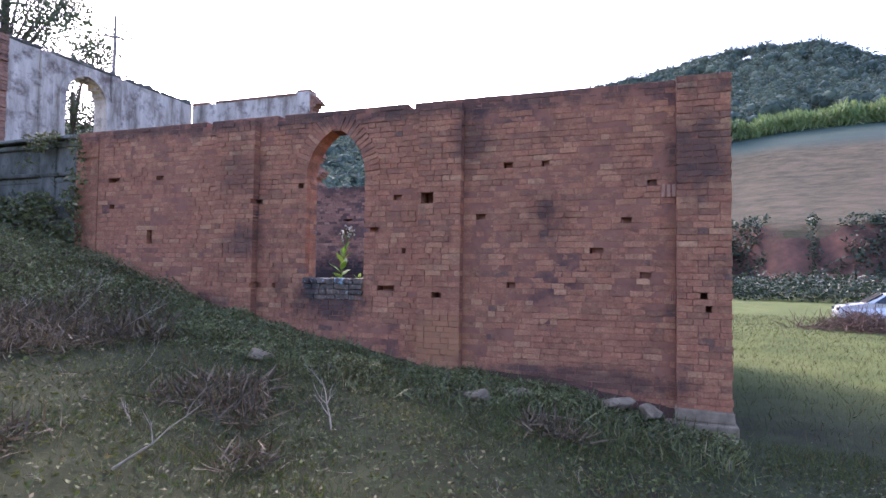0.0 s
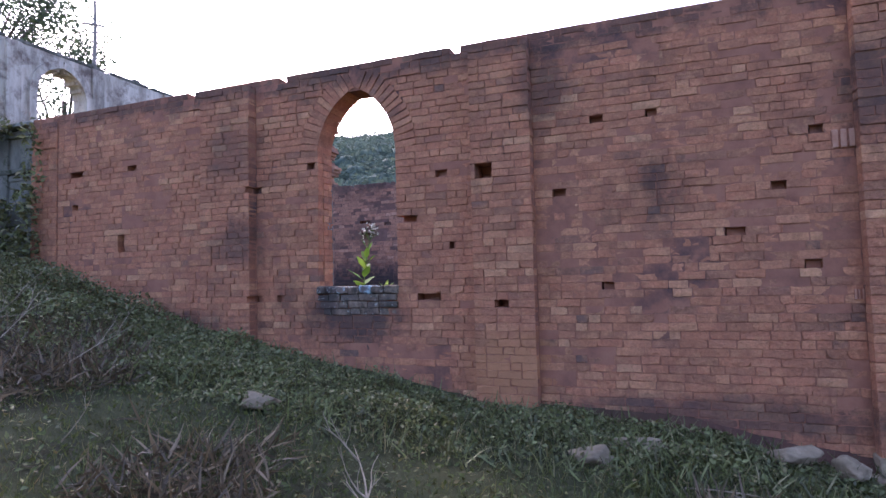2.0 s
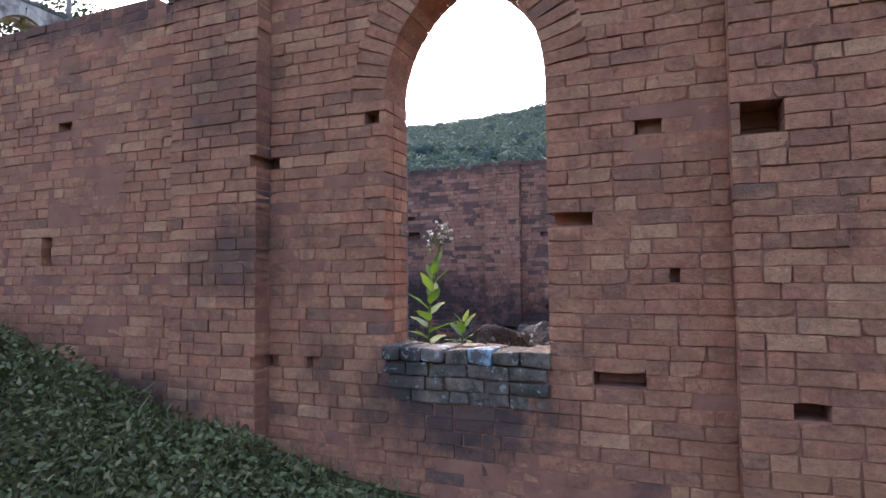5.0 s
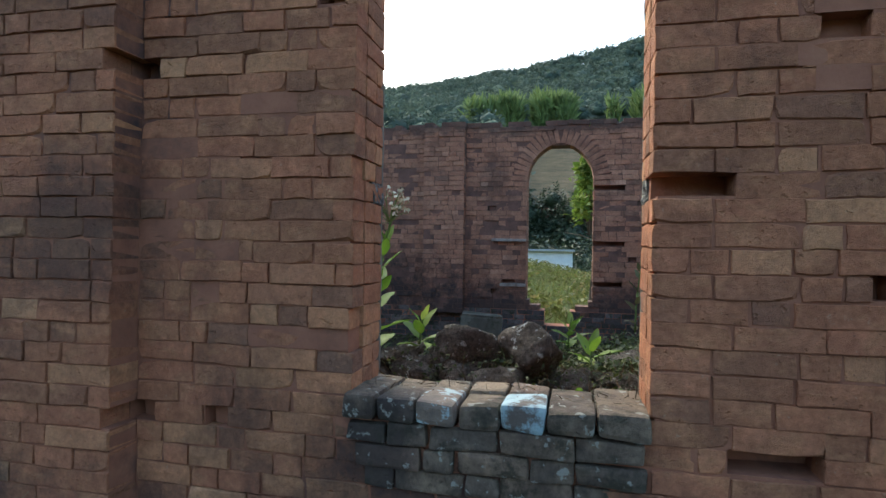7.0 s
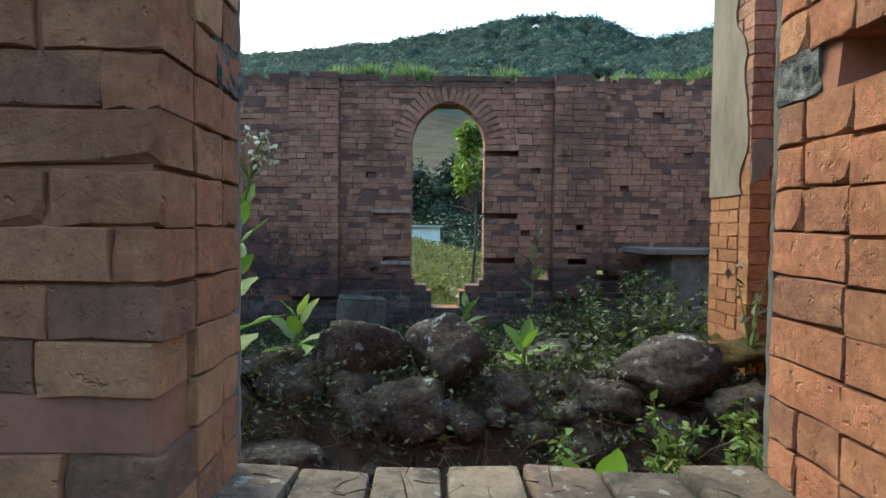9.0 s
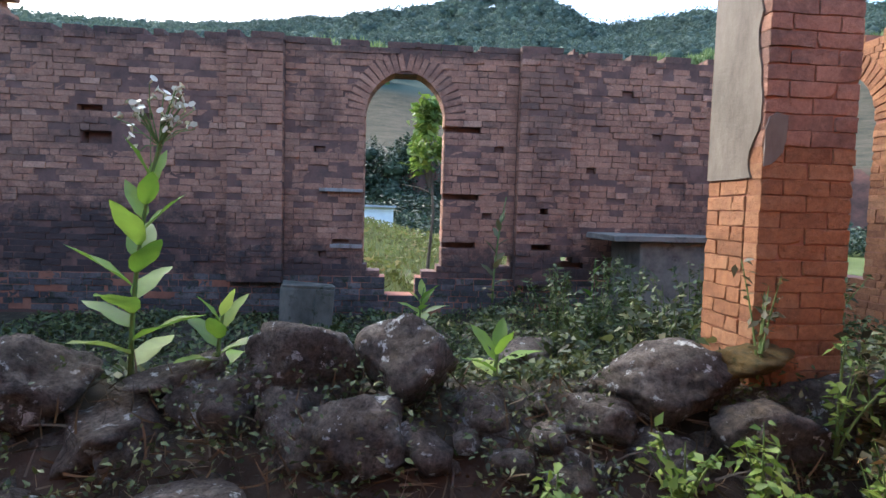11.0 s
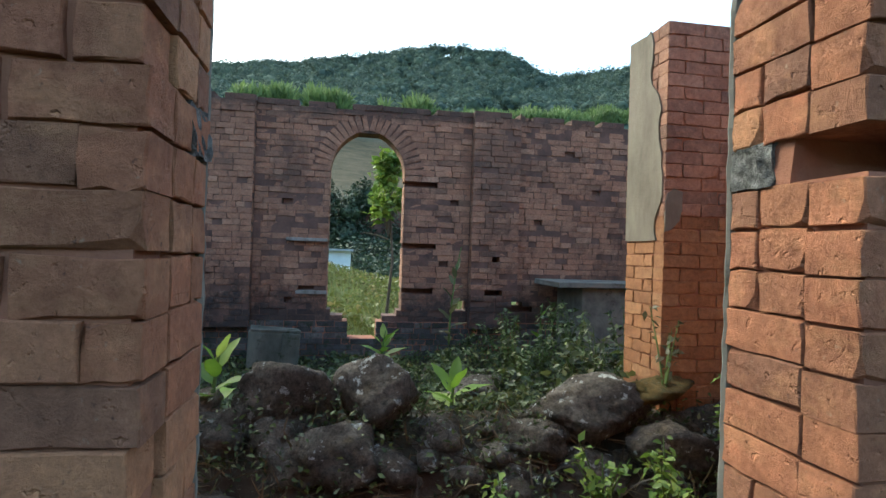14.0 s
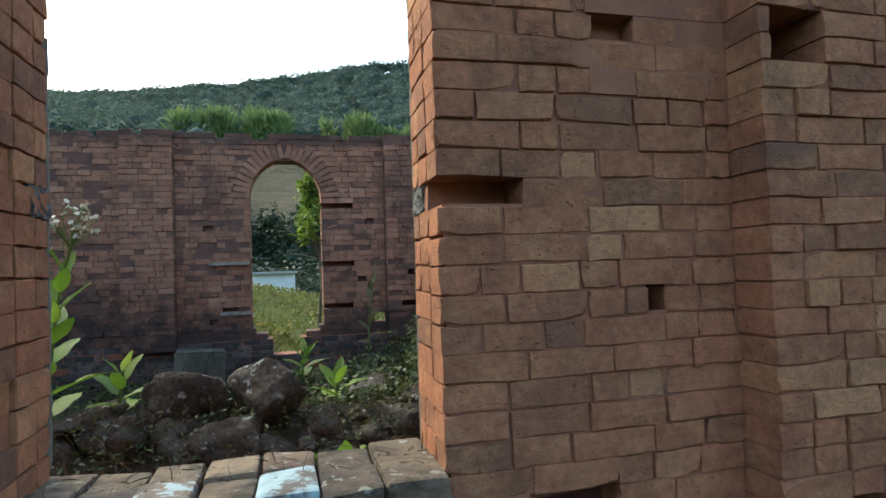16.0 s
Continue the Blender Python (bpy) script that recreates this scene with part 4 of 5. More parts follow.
for x0, x1, z, d in ((-5.64, -5.08, 2.06, 0.06), (-5.5, -5.08, 1.34, 0.03)):
    b = box_bm(bmesh.new(), x0, x1, BACK_Y - d, BACK_Y + 0.05, z, z + 0.05, 0.008, 0.008)
    tagged(part("wooden_ledge", b, M_GREYWOOD, None), "weathered timber set into the brick wall", "ledge", group="timber ledges", kind="structure")


# ---- leaves, plants ----
def leaf_bm(length, wide, droop, fold=0.25, n=7, wavy=0.0, seed=0):
    """A broad leaf along +y, drooping."""
    bm = bmesh.new()
    rows = []
    for i in range(n + 1):
        t = i / n
        w = wide * (math.sin(math.pi * min(1, t ** 0.75)) ** 0.8) * 0.5 + 0.002
        z = length * (0.25 * t - droop * t * t)
        wv = wavy * math.sin(t * 11 + seed)
        rows.append([bm.verts.new((-w, length * t, z + fold * w + wv * w)), bm.verts.new((0, length * t, z)), bm.verts.new((w, length * t, z + fold * w - wv * w))])
    for a, b in zip(rows, rows[1:]):
        for k in range(2):
            bm.faces.new((a[k], a[k + 1], b[k + 1], b[k]))
    return bm


def broad_plant(x, y, z, stem, leaves, flowers=0, label="", seed=1, lean=(0.1, 0.05), mat=None, size=1.0):
    """leaves: how many; the size falls towards the top."""
    r = random.Random(seed)
    p = new("tobacco_plant")
    p.location = (x, y, z)
    tagged(p, label, "plant")
    pts = [(lean[0] * t * t * stem, lean[1] * t * stem, stem * t) for t in [i / 8 for i in range(9)]]
    smooth(part("stem", tube(pts, [0.014 * (1 - 0.6 * i / 8) for i in range(9)], 7), M_STEM, p))
    for k in range(leaves):
        t = 0.03 + 0.72 * k / max(1, leaves - 1)
        ln = (0.40 - 0.22 * t) * r.uniform(0.85, 1.1) * (1 if stem > 0.7 else 0.8) * size
        b = leaf_bm(ln, ln * 0.4, r.uniform(0.1, 0.45) * (1 - t), 0.25, 7, 0.12, k)
        ob = smooth(part("leaf", b, mat or M_BIGLEAF, p))
        ob.matrix_basis = pose(lean[0] * t * t * stem, lean[1] * t * stem, stem * t, 8 + 50 * t + r.uniform(-8, 8), 0, k * 137.5 + r.uniform(-20, 20))
    for k in range(flowers):
        a = r.uniform(0, 6.28)
        rr_ = r.uniform(0.0, 0.13)
        base = Vector(pts[-2]) if k > 3 else Vector(pts[-3])
        tip = Vector(pts[-1]) + Vector((math.cos(a) * rr_ + (0.0 if k % 4 else -0.16), math.sin(a) * rr_, r.uniform(-0.1, 0.12) - (0.0 if k % 4 else 0.1)))
        part("flower_stalk", tube([base, base.lerp(tip, 0.6) + Vector((0, 0, 0.02)), tip], 0.0028, 4), M_STEM, p)
        fl = tube([(0, 0, 0), (0, 0, 0.03), (0, 0, 0.038)], [0.004, 0.007, 0.02], 6)
        f = part("flower", fl, M_PETAL, p, "cream tubular flower")
        f.matrix_basis = Matrix.Translation(tip) @ Euler((r.uniform(-1, 1), r.uniform(-1, 1), 0)).to_matrix().to_4x4()
    return p


broad_plant(-5.97, 10.6, 1.02, 1.27, 15, 40, "tall green tobacco plant with cream flowers among the stones", 4, (0.13, 0.02))
broad_plant(-5.55, 10.55, 1.05, 0.36, 8, 0, "young broad-leaved green plant among the stones", 6)
broad_plant(-4.18, 10.62, 1.0, 0.2, 6, 0, "young broad-leaved green plant among the stones", 9)
broad_plant(-4.38, 14.0, 0.6, 0.42, 9, 0, "young broad-leaved plant under the far window", 12, size=1.25)
broad_plant(-6.2, 9.75, 0.5, 0.3, 6, 0, "young broad-leaved plant beside the stones", 15)
broad_plant(-3.45, 14.7, 0.75, 1.3, 11, 0, "thin dusty-leaved sapling against the brick wall", 21, (0.1, 0.0), M_DUSTY, 0.75)
broad_plant(-2.35, 14.3, 0.6, 0.75, 3, 0, "lone yellow-green sapling before the brick wall", 23, (0.05, 0.0), None, 0.7)
broad_plant(-4.3, 8.55, 0.95, 0.28, 5, 0, "young broad-leaved plant below the window sill", 25)


def scatter(name, mat, pts, size, tpl_v, tpl_f, tilt=0.5, label="", category="", up=0.0, squash=None):
    """Many small leaves or blades as one mesh."""
    n = len(pts)
    tv, tf = np.asarray(tpl_v, float), np.asarray(tpl_f)
    yaw = rng.uniform(0, 2 * np.pi, n)
    ax, ay = rng.normal(0, tilt, n) + up, rng.normal(0, tilt, n)
    V = tv[None] * np.asarray(size)[:, None, None]
    if squash is not None:
        V = V * squash[:, None, :]
    c, s = np.cos(ax)[:, None], np.sin(ax)[:, None]
    y, z = V[:, :, 1] * c - V[:, :, 2] * s, V[:, :, 1] * s + V[:, :, 2] * c
    x = V[:, :, 0]
    c, s = np.cos(ay)[:, None], np.sin(ay)[:, None]
    x, z = x * c + z * s, -x * s + z * c
    c, s = np.cos(yaw)[:, None], np.sin(yaw)[:, None]
    V = np.stack([x * c - y * s, x * s + y * c, z], -1) + np.asarray(pts)[:, None, :]
    F = tf[None] + (np.arange(n) * len(tv))[:, None, None]
    ob = new(name, mesh_np(name, V.reshape(-1, 3), F.reshape(-1, tf.shape[1]), mat))
    if label:
        tagged(ob, label, category, kind="stuff")
    return ob


BLADE_V = [(-0.035, 0, 0), (0.035, 0, 0), (0.028, 0.07, 0.5), (-0.028, 0.07, 0.5), (0.004, 0.26, 0.95), (-0.004, 0.26, 0.95)]
BLADE_F = [(0, 1, 2, 3), (3, 2, 4, 5)]
LEAF_V = [(0, 0, 0), (0.24, 0.35, 0.07), (0, 0.45, 0.0), (-0.24, 0.35, 0.07), (0.0, 1.0, -0.08)]
LEAF_F = [(0, 1, 2), (0, 2, 3), (1, 4, 2), (2, 4, 3)]


def lumps(x, y, sc, seed):
    return np.array([noise.noise(Vector((a * sc, b * sc, seed))) for a, b in zip(x, y)])


def ground_pts(n, x0, x1, y0, y1, keep=None):
    x, y = rng.uniform(x0, x1, n), rng.uniform(y0, y1, n)
    if keep is not None:
        k = keep(x, y)
        x, y = x[k], y[k]
    return x, y


def outside(x, y):
    return (y < 7.85) | (x > 1.1)


# meadow grass
x, y = ground_pts(130000, -9, 6, 1.2, 7.7, outside)
d = lumps(x, y, 0.6, 2.0)
k = rng.random(len(x)) < 0.55 + d
x, y, d = x[k], y[k], d[k]
scatter("grass", M_GRASS, np.stack([x, y, height(x, y)], -1), rng.uniform(0.035, 0.11, len(x)) * (1 + 0.6 * d), BLADE_V, BLADE_F, 0.55, "short green and straw-coloured meadow grass", "grass")
x, y = ground_pts(42000, 1.0, 16, 4, 34)
scatter("grass", M_GRASS, np.stack([x, y, height(x, y)], -1), rng.uniform(0.05, 0.13, len(x)) * (1 + 0.012 * y), BLADE_V, BLADE_F, 0.5, "sunlit green field grass", "grass")
x, y = ground_pts(26000, -9, 1.5, 15.9, 30)
scatter("grass", M_TALL_SUNLIT, np.stack([x, y, height(x, y)], -1), rng.uniform(0.08, 0.24, len(x)), BLADE_V, BLADE_F, 0.5, "tall grass behind the ruin, sunlight put into its colour", "grass")
x, y = ground_pts(30000, -9, 0.5, 16.2, 30)
k = lumps(x, y, 0.9, 41.0) + 0.5 * lumps(x, y, 2.6, 43.0) > 0.08
x, y = x[k], y[k]
scatter("field_herbs", M_TALL_SUNLIT, np.stack([x, y, height(x, y) + rng.uniform(0, 0.3, len(x))], -1), rng.uniform(0.06, 0.16, len(x)), LEAF_V, LEAF_F, 0.8, "leafy clumps in the tall grass behind the ruin", "herbs")
# low leafy plants in the meadow
x, y = ground_pts(26000, -9, 5, 2.0, 7.0, outside)
scatter("meadow_herbs", M_GRASS, np.stack([x, y, height(x, y) + rng.uniform(0, 0.06, len(x))], -1), rng.uniform(0.025, 0.06, len(x)), LEAF_V, LEAF_F, 0.7, "low leafy meadow herbs", "herbs")
# dark weeds at the wall foot, deeper towards the left bank
x, y = ground_pts(150000, -12.5, 1.0, 4.6, 7.78)
edge = 6.3 - 0.22 * np.clip(-x - 3, 0, 6) + 0.35 * lumps(x, y, 0.7, 5.0)
edge = edge + 0.5 * step(x, -3, 0.5)
k = (y > edge + 0.5 * (rng.random(len(x)) - 0.5)) & ~((x > 0.2) & (y > 7.4)) & (rng.random(len(x)) < 0.55 + 0.7 * lumps(x, y, 2.2, 77.0) + 0.2 * step(-x, 3, 6))
x, y = x[k], y[k]
hh = (0.06 + 0.10 * np.clip((y - edge[k]) / 1.0, 0, 1) + 0.3 * np.clip(lumps(x, y, 1.6, 9.0), 0, 1) + 0.3 * step(-x, 6, 10))
hh = hh * (1 - 0.6 * step(y, 7.3, 7.8))
scatter("wall_foot_weeds", M_WEED, np.stack([x, y, height(x, y) + hh * rng.random(len(x)) ** 0.6], -1), rng.uniform(0.018, 0.065, len(x)), LEAF_V, LEAF_F, 0.85, "dense dark green weeds along the wall foot", "weeds")
x, y = ground_pts(4500, -10, 1.0, 5.9, 7.8)
scatter("wall_foot_grass", M_WEED, np.stack([x, y, height(x, y) + 0.02], -1), rng.uniform(0.08, 0.24, len(x)), BLADE_V, BLADE_F, 0.55, "dark grass tufts along the wall foot", "grass")
# dead grey undergrowth on the left
x, y = ground_pts(60000, -12, 0.5, 0.6, 6.9)
k = lumps(x, y, 0.55, 14.0) + 0.3 * lumps(x, y, 2.0, 4.0) + 0.09 * np.clip(-x - 4.2, -9, 2.5) - 0.3 * step(y, 5.6, 6.8) - 0.3 * step(-y, -2.2, -0.6) > 0.14 + 0.1 * rng.random(len(x))
x, y = x[k], y[k]
scatter("dead_undergrowth", M_DRY, np.stack([x, y, height(x, y) + rng.uniform(0, 0.1, len(x))], -1), rng.uniform(0.1, 0.26, len(x)), BLADE_V, BLADE_F, 0.95, "matted grey-brown dead undergrowth", "undergrowth")
# creepers on the mossy stub
x, z = rng.uniform(-14, -9.8, 15000), rng.uniform(1.2, 4.0, 15000)
k = (z < 2.5 + 1.8 * lumps(x, z, 0.9, 3.0)) | (lumps(x, z, 1.4, 6.0) > 0.2)
x, z = x[k], z[k]
scatter("creeper", M_WEED, np.stack([x, 7.85 - rng.uniform(0, 0.25, len(x)), z], -1), rng.uniform(0.05, 0.12, len(x)), LEAF_V, LEAF_F, 0.9, "dark creeper over the mossy wall stub", "creeper")
# weeds inside the ruin
x, y = ground_pts(60000, -9, 0.5, 10.7, 15.25)
hh = 0.05 + 0.4 * np.clip(lumps(x, y, 1.1, 21.0) + 0.1, 0, 1) + 0.4 * step(x, -4.4, -2.5) * np.clip(lumps(x, y, 1.7, 2.0) + 0.4, 0, 1)
hh = hh * (1 - 0.7 * step(-x, 4.6, 5.2))
hh = np.where((np.abs(x + 4.56) < 0.5) & (y > 13.0), 0.1, hh)
k = (rng.random(len(x)) < 0.6 + lumps(x, y, 2.5, 55.0))
x, y, hh = x[k], y[k], hh[k]
scatter("ruin_weeds", M_INNER, np.stack([x, y, height(x, y) + hh * rng.random(len(x)) ** 0.6], -1), rng.uniform(0.03, 0.10, len(x)), LEAF_V, LEAF_F, 0.75, "dense weeds overgrowing the floor of the ruin", "weeds")
x, y = ground_pts(34000, -8, 0.4, 8.3, 10.6)
k = lumps(x, y, 1.3, 31.0) + 0.25 * step(x, -4.6, -3.6) > 0.0
x, y = x[k], y[k]
scatter("ruin_weeds", M_INNER, np.stack([x, y, height(x, y) + 0.22 * rng.random(len(x))], -1), rng.uniform(0.018, 0.05, len(x)), LEAF_V, LEAF_F, 0.7, "small weeds between the rubble stones", "weeds")
x, y = ground_pts(7000, -7, 0, 8.3, 10.6)
scatter("dry_litter", M_DRY, np.stack([x, y, height(x, y) + 0.03], -1), rng.uniform(0.05, 0.2, len(x)), BLADE_V, BLADE_F, 1.1, "dry stalks and leaf litter between the stones", "litter")
# grass and moss on wall tops
x = np.concatenate([rng.uniform(-9, 0.5, 160), rng.normal(-6.2, 0.35, 260)])
scatter("wall_top_grass", M_INNER, np.stack([x, BACK_Y + rng.uniform(0.02, 0.3, len(x)), 3.87 + 0 * x], -1), rng.uniform(0.05, 0.17, len(x)), BLADE_V, BLADE_F, 0.4, "sparse grass growing on the wall top", "grass")


def shrub(x, y, z, tall, n, label, seed, mat=None, leaf=(0.04, 0.08), stems=5):
    r = random.Random(seed)
    p = new("shrub")
    p.location = (x, y, z)
    tagged(p, label, "shrub")
    pts = []
    for k in range(stems):
        a, sp = r.uniform(0, 6.28), r.uniform(0.1, 0.4) * tall
        h = tall * r.uniform(0.65, 1)
        line = [Vector((math.cos(a) * sp * t ** 1.4, math.sin(a) * sp * t ** 1.4, h * t)) for t in (0, 0.25, 0.5, 0.75, 1)]
        part("stem", tube(line, [0.007, 0.006, 0.005, 0.004, 0.002], 5), M_STEM, p)
        for _ in range(n // stems):
            t = r.uniform(0.2, 1) * 4
            i = min(3, int(t))
            q = line[i].lerp(line[i + 1], t - i)
            pts.append(q + Vector((r.uniform(-1, 1), r.uniform(-1, 1), r.uniform(-0.3, 0.3))) * 0.035)
    ob = scatter("foliage", mat or M_SHRUB, np.array([list(q) for q in pts]), rng.uniform(leaf[0], leaf[1], len(pts)), LEAF_V, LEAF_F, 0.5)
    ob.parent = p
    return p


for n, (x, y, tall, m) in enumerate(((-3.55, 9.85, 0.42, 90), (-3.25, 9.8, 0.5, 110), (-2.75, 10.05, 0.6, 80), (-2.2, 10.1, 0.7, 90), (-1.7, 10.2, 0.6, 90), (-3.7, 9.6, 0.35, 90), (-3.35, 9.5, 0.4, 100), (-4.1, 9.75, 0.3, 70), (-2.9, 9.6, 0.45, 90))):
    shrub(x, y, float(height(x, y)) + 0.08, tall, m, "light green leafy shrub between the rubble stones", n + 40)
for n, (x, y, tall) in enumerate(((-3.3, 12.2, 0.8), (-2.6, 12.6, 1.0), (-2.2, 12.0, 0.9), (-3.0, 13.5, 0.9), (-1.7, 13.2, 1.1), (-3.8, 13.0, 0.6), (-1.2, 12.3, 1.1), (-0.4, 13.0, 1.0), (-3.6, 11.4, 0.55), (-2.9, 11.3, 0.75), (-2.4, 11.2, 0.8), (-3.2, 11.0, 0.5), (-2.0, 13.9, 1.0), (-2.7, 13.2, 1.0), (-3.9, 11.9, 0.55))):
    shrub(x, y, float(height(x, y)), tall, 330, "dusty green shrub inside the ruin", n + 70, M_INNER, (0.04, 0.1), 9)


for n, (x, y, tall, m) in enumerate(((-2.55, 10.05, 0.6, 240), (-2.2, 9.95, 0.75, 300), (-1.85, 10.0, 0.7, 300), (-2.35, 9.7, 0.6, 260), (-1.95, 9.6, 0.65, 280), (-1.5, 9.9, 0.8, 300), (-2.7, 9.75, 0.45, 200), (-1.5, 9.5, 0.6, 240))):
    shrub(x, y, float(height(x, y)) + 0.05, tall, m, "dense rusty green shrub beside the brick column", n + 140, M_BROWNSHRUB, (0.045, 0.095), 8)
shrub(-2.98, 10.28, 1.1, 0.62, 60, "thin leafy creeper climbing the brick column", 160, M_DUSTY, (0.04, 0.07), 4)


# ---- dead branches ----
def branch(x, y, length, az_, rise, seed, label="bleached bare branch lying in the grass", thick=0.016, forks=4):
    thick = thick * 0.65
    r = random.Random(seed)
    p = new("dead_branch")
    p.location = (x, y, float(height(x, y)))
    tagged(p, label, "branch", group="dead branches")

    def limb(o, d, ln, th, depth):
        pts = [o]
        for i in range(5):
            d = (d + Vector((r.uniform(-1, 1), r.uniform(-1, 1), r.uniform(-0.6, 0.6))) * 0.25).normalized()
            pts.append(pts[-1] + d * ln / 5)
        part("limb", tube(pts, [th * (1 - 0.15 * i) for i in range(6)], 5), M_TWIG, p)
        if depth:
            for _ in range(forks if depth == 2 else 2):
                i = r.randrange(1, 5)
                limb(pts[i], (d + Vector((r.uniform(-1, 1), r.uniform(-1, 1), r.uniform(-0.2, 0.9)))).normalized(), ln * 0.42, th * 0.55, depth - 1)
    a = radians(az_)
    limb(Vector((0, 0, 0.02)), Vector((math.cos(a), math.sin(a), rise)).normalized(), length, thick, 2)


branch(-2.65, 4.6, 0.75, 125, 0.9, 1, forks=5)
branch(-6.1, 5.3, 0.8, 60, 0.9, 2, forks=2, thick=0.014)
branch(-7.0, 4.7, 0.8, 100, 0.8, 3, forks=4, thick=0.011)
branch(-6.4, 4.2, 1.0, 170, 0.35, 4, forks=5, thick=0.012)
branch(-3.4, 3.0, 0.7, 60, 0.5, 5, forks=2)
branch(-3.9, 3.6, 0.5, 150, 0.2, 6, forks=2, thick=0.01)
branch(-0.6, 3.9, 0.5, 160, 0.2, 7, forks=3, thick=0.008)
branch(0.2, 3.6, 0.5, 20, 0.2, 8, forks=3, thick=0.008)
branch(-1.2, 6.2, 0.7, 5, 0.15, 9, forks=1, thick=0.01)
branch(-4.9, 4.6, 0.4, 40, 1.2, 10, forks=2, thick=0.008)
branch(2.2, 6.5, 0.8, 30, 0.1, 11, forks=4, thick=0.01)
branch(-7.6, 5.6, 1.0, 20, 0.5, 13, forks=4, thick=0.012)
branch(-4.75, 9.7, 0.4, 70, 1.3, 14, "thin dry stalk between the rubble stones", 0.004, 1)
branch(-2.3, 12.8, 0.9, 70, 0.8, 15, "pale dead branch among the shrubs", 0.018, 3)
branch(-6.6, 5.0, 1.0, 75, 0.7, 61, forks=3, thick=0.01)
branch(-7.4, 4.0, 0.9, 120, 0.6, 62, forks=3, thick=0.01)
for n in range(14):
    branch(rnd.uniform(-5.5, 0.5), rnd.uniform(2.6, 6.0), rnd.uniform(0.15, 0.4), rnd.uniform(0, 360), 0.15, 30 + n, forks=2, thick=0.006)


# ---- trees ----
def crown_points(n, c, rad, seed, clumps=38):
    r = np.random.default_rng(seed)
    q = r.normal(size=(clumps, 3))
    q = q / np.linalg.norm(q, axis=1, keepdims=True) * r.uniform(0.35, 1.0, (clumps, 1)) * np.array(rad)
    i = r.integers(0, clumps, n)
    return np.array(c) + q[i] + r.normal(size=(n, 3)) * 0.11 * np.array(rad), q + np.array(c)


def tree(x, y, z, tall, rad, n, leaf, label, seed, mat=M_TREELEAF, clumps=38, trunk=0.2):
    p = new("tree")
    p.location = (x, y, z)
    tagged(p, label, "tree")
    c = (0, 0, tall - rad[2] * 0.7)
    pts, cl = crown_points(n, c, rad, seed, clumps)
    part("trunk", tube([(0, 0, -0.3), (0.1, 0.05, c[2] * 0.4), (0, 0, c[2])], [trunk, trunk * 0.75, trunk * 0.45], 9), M_BARK, p)
    for q in cl[: min(14, clumps)]:
        s0 = Vector((0, 0, c[2] * 0.6))
        q = Vector(q)
        part("limb", tube([s0, s0.lerp(q, 0.5) + Vector((0, 0, 0.2)), q], [trunk * 0.35, trunk * 0.2, trunk * 0.06], 5), M_BARK, p)
    ob = scatter("crown", mat, pts, rng.uniform(leaf[0], leaf[1], n), LEAF_V, LEAF_F, 0.8)
    ob.parent = p
    return p


tree(-24.5, 15.8, 2.4, 14.6, (5.4, 5.0, 5.2), 20000, (0.1, 0.22), "large dark tree with a loose crown behind the plastered wall", 5, clumps=60, trunk=0.3)
tree(-26.0, 20.0, 2.4, 10.0, (4.0, 4.0, 3.6), 9000, (0.1, 0.24), "dark leafy tree behind the plastered wall", 8, clumps=44, trunk=0.22)
sap = tree(-4.02, 18.4, 0.85, 2.85, (0.72, 0.65, 0.72), 950, (0.1, 0.24), "slender young tree with bright leaves behind the far window", 9, M_SHRUB, 16, 0.035)
part("limb", tube([(0, 0, 1.35), (-0.2, -0.15, 1.42), (-0.5, -0.3, 1.46)], [0.016, 0.012, 0.007], 6), M_TWIG, sap, "bare pale side branch")

# white shed beyond the brow
shed = new("shed")
shed.location = (-6.2, 42.0, 0.2)
tagged(shed, "small whitewashed shed with a low grey roof", "shed")
b = box_bm(bmesh.new(), -2.6, 1.75, 0, 4, -1.5, 1.75)
part("wall", b, M_WHITEPAINT, shed)
rf = box_bm(bmesh.new(), -2.9, 1.9, -0.35, 4.3, 1.76, 1.88)
part("roof", rf, M_ROOF, shed, "grey sheet roof")
for n in range(3):
    part("post", box_bm(bmesh.new(), -2.3 + n * 1.4, -2.24 + n * 1.4, -0.3, -0.24, -1.2, 0.4), M_GREYWOOD, shed)


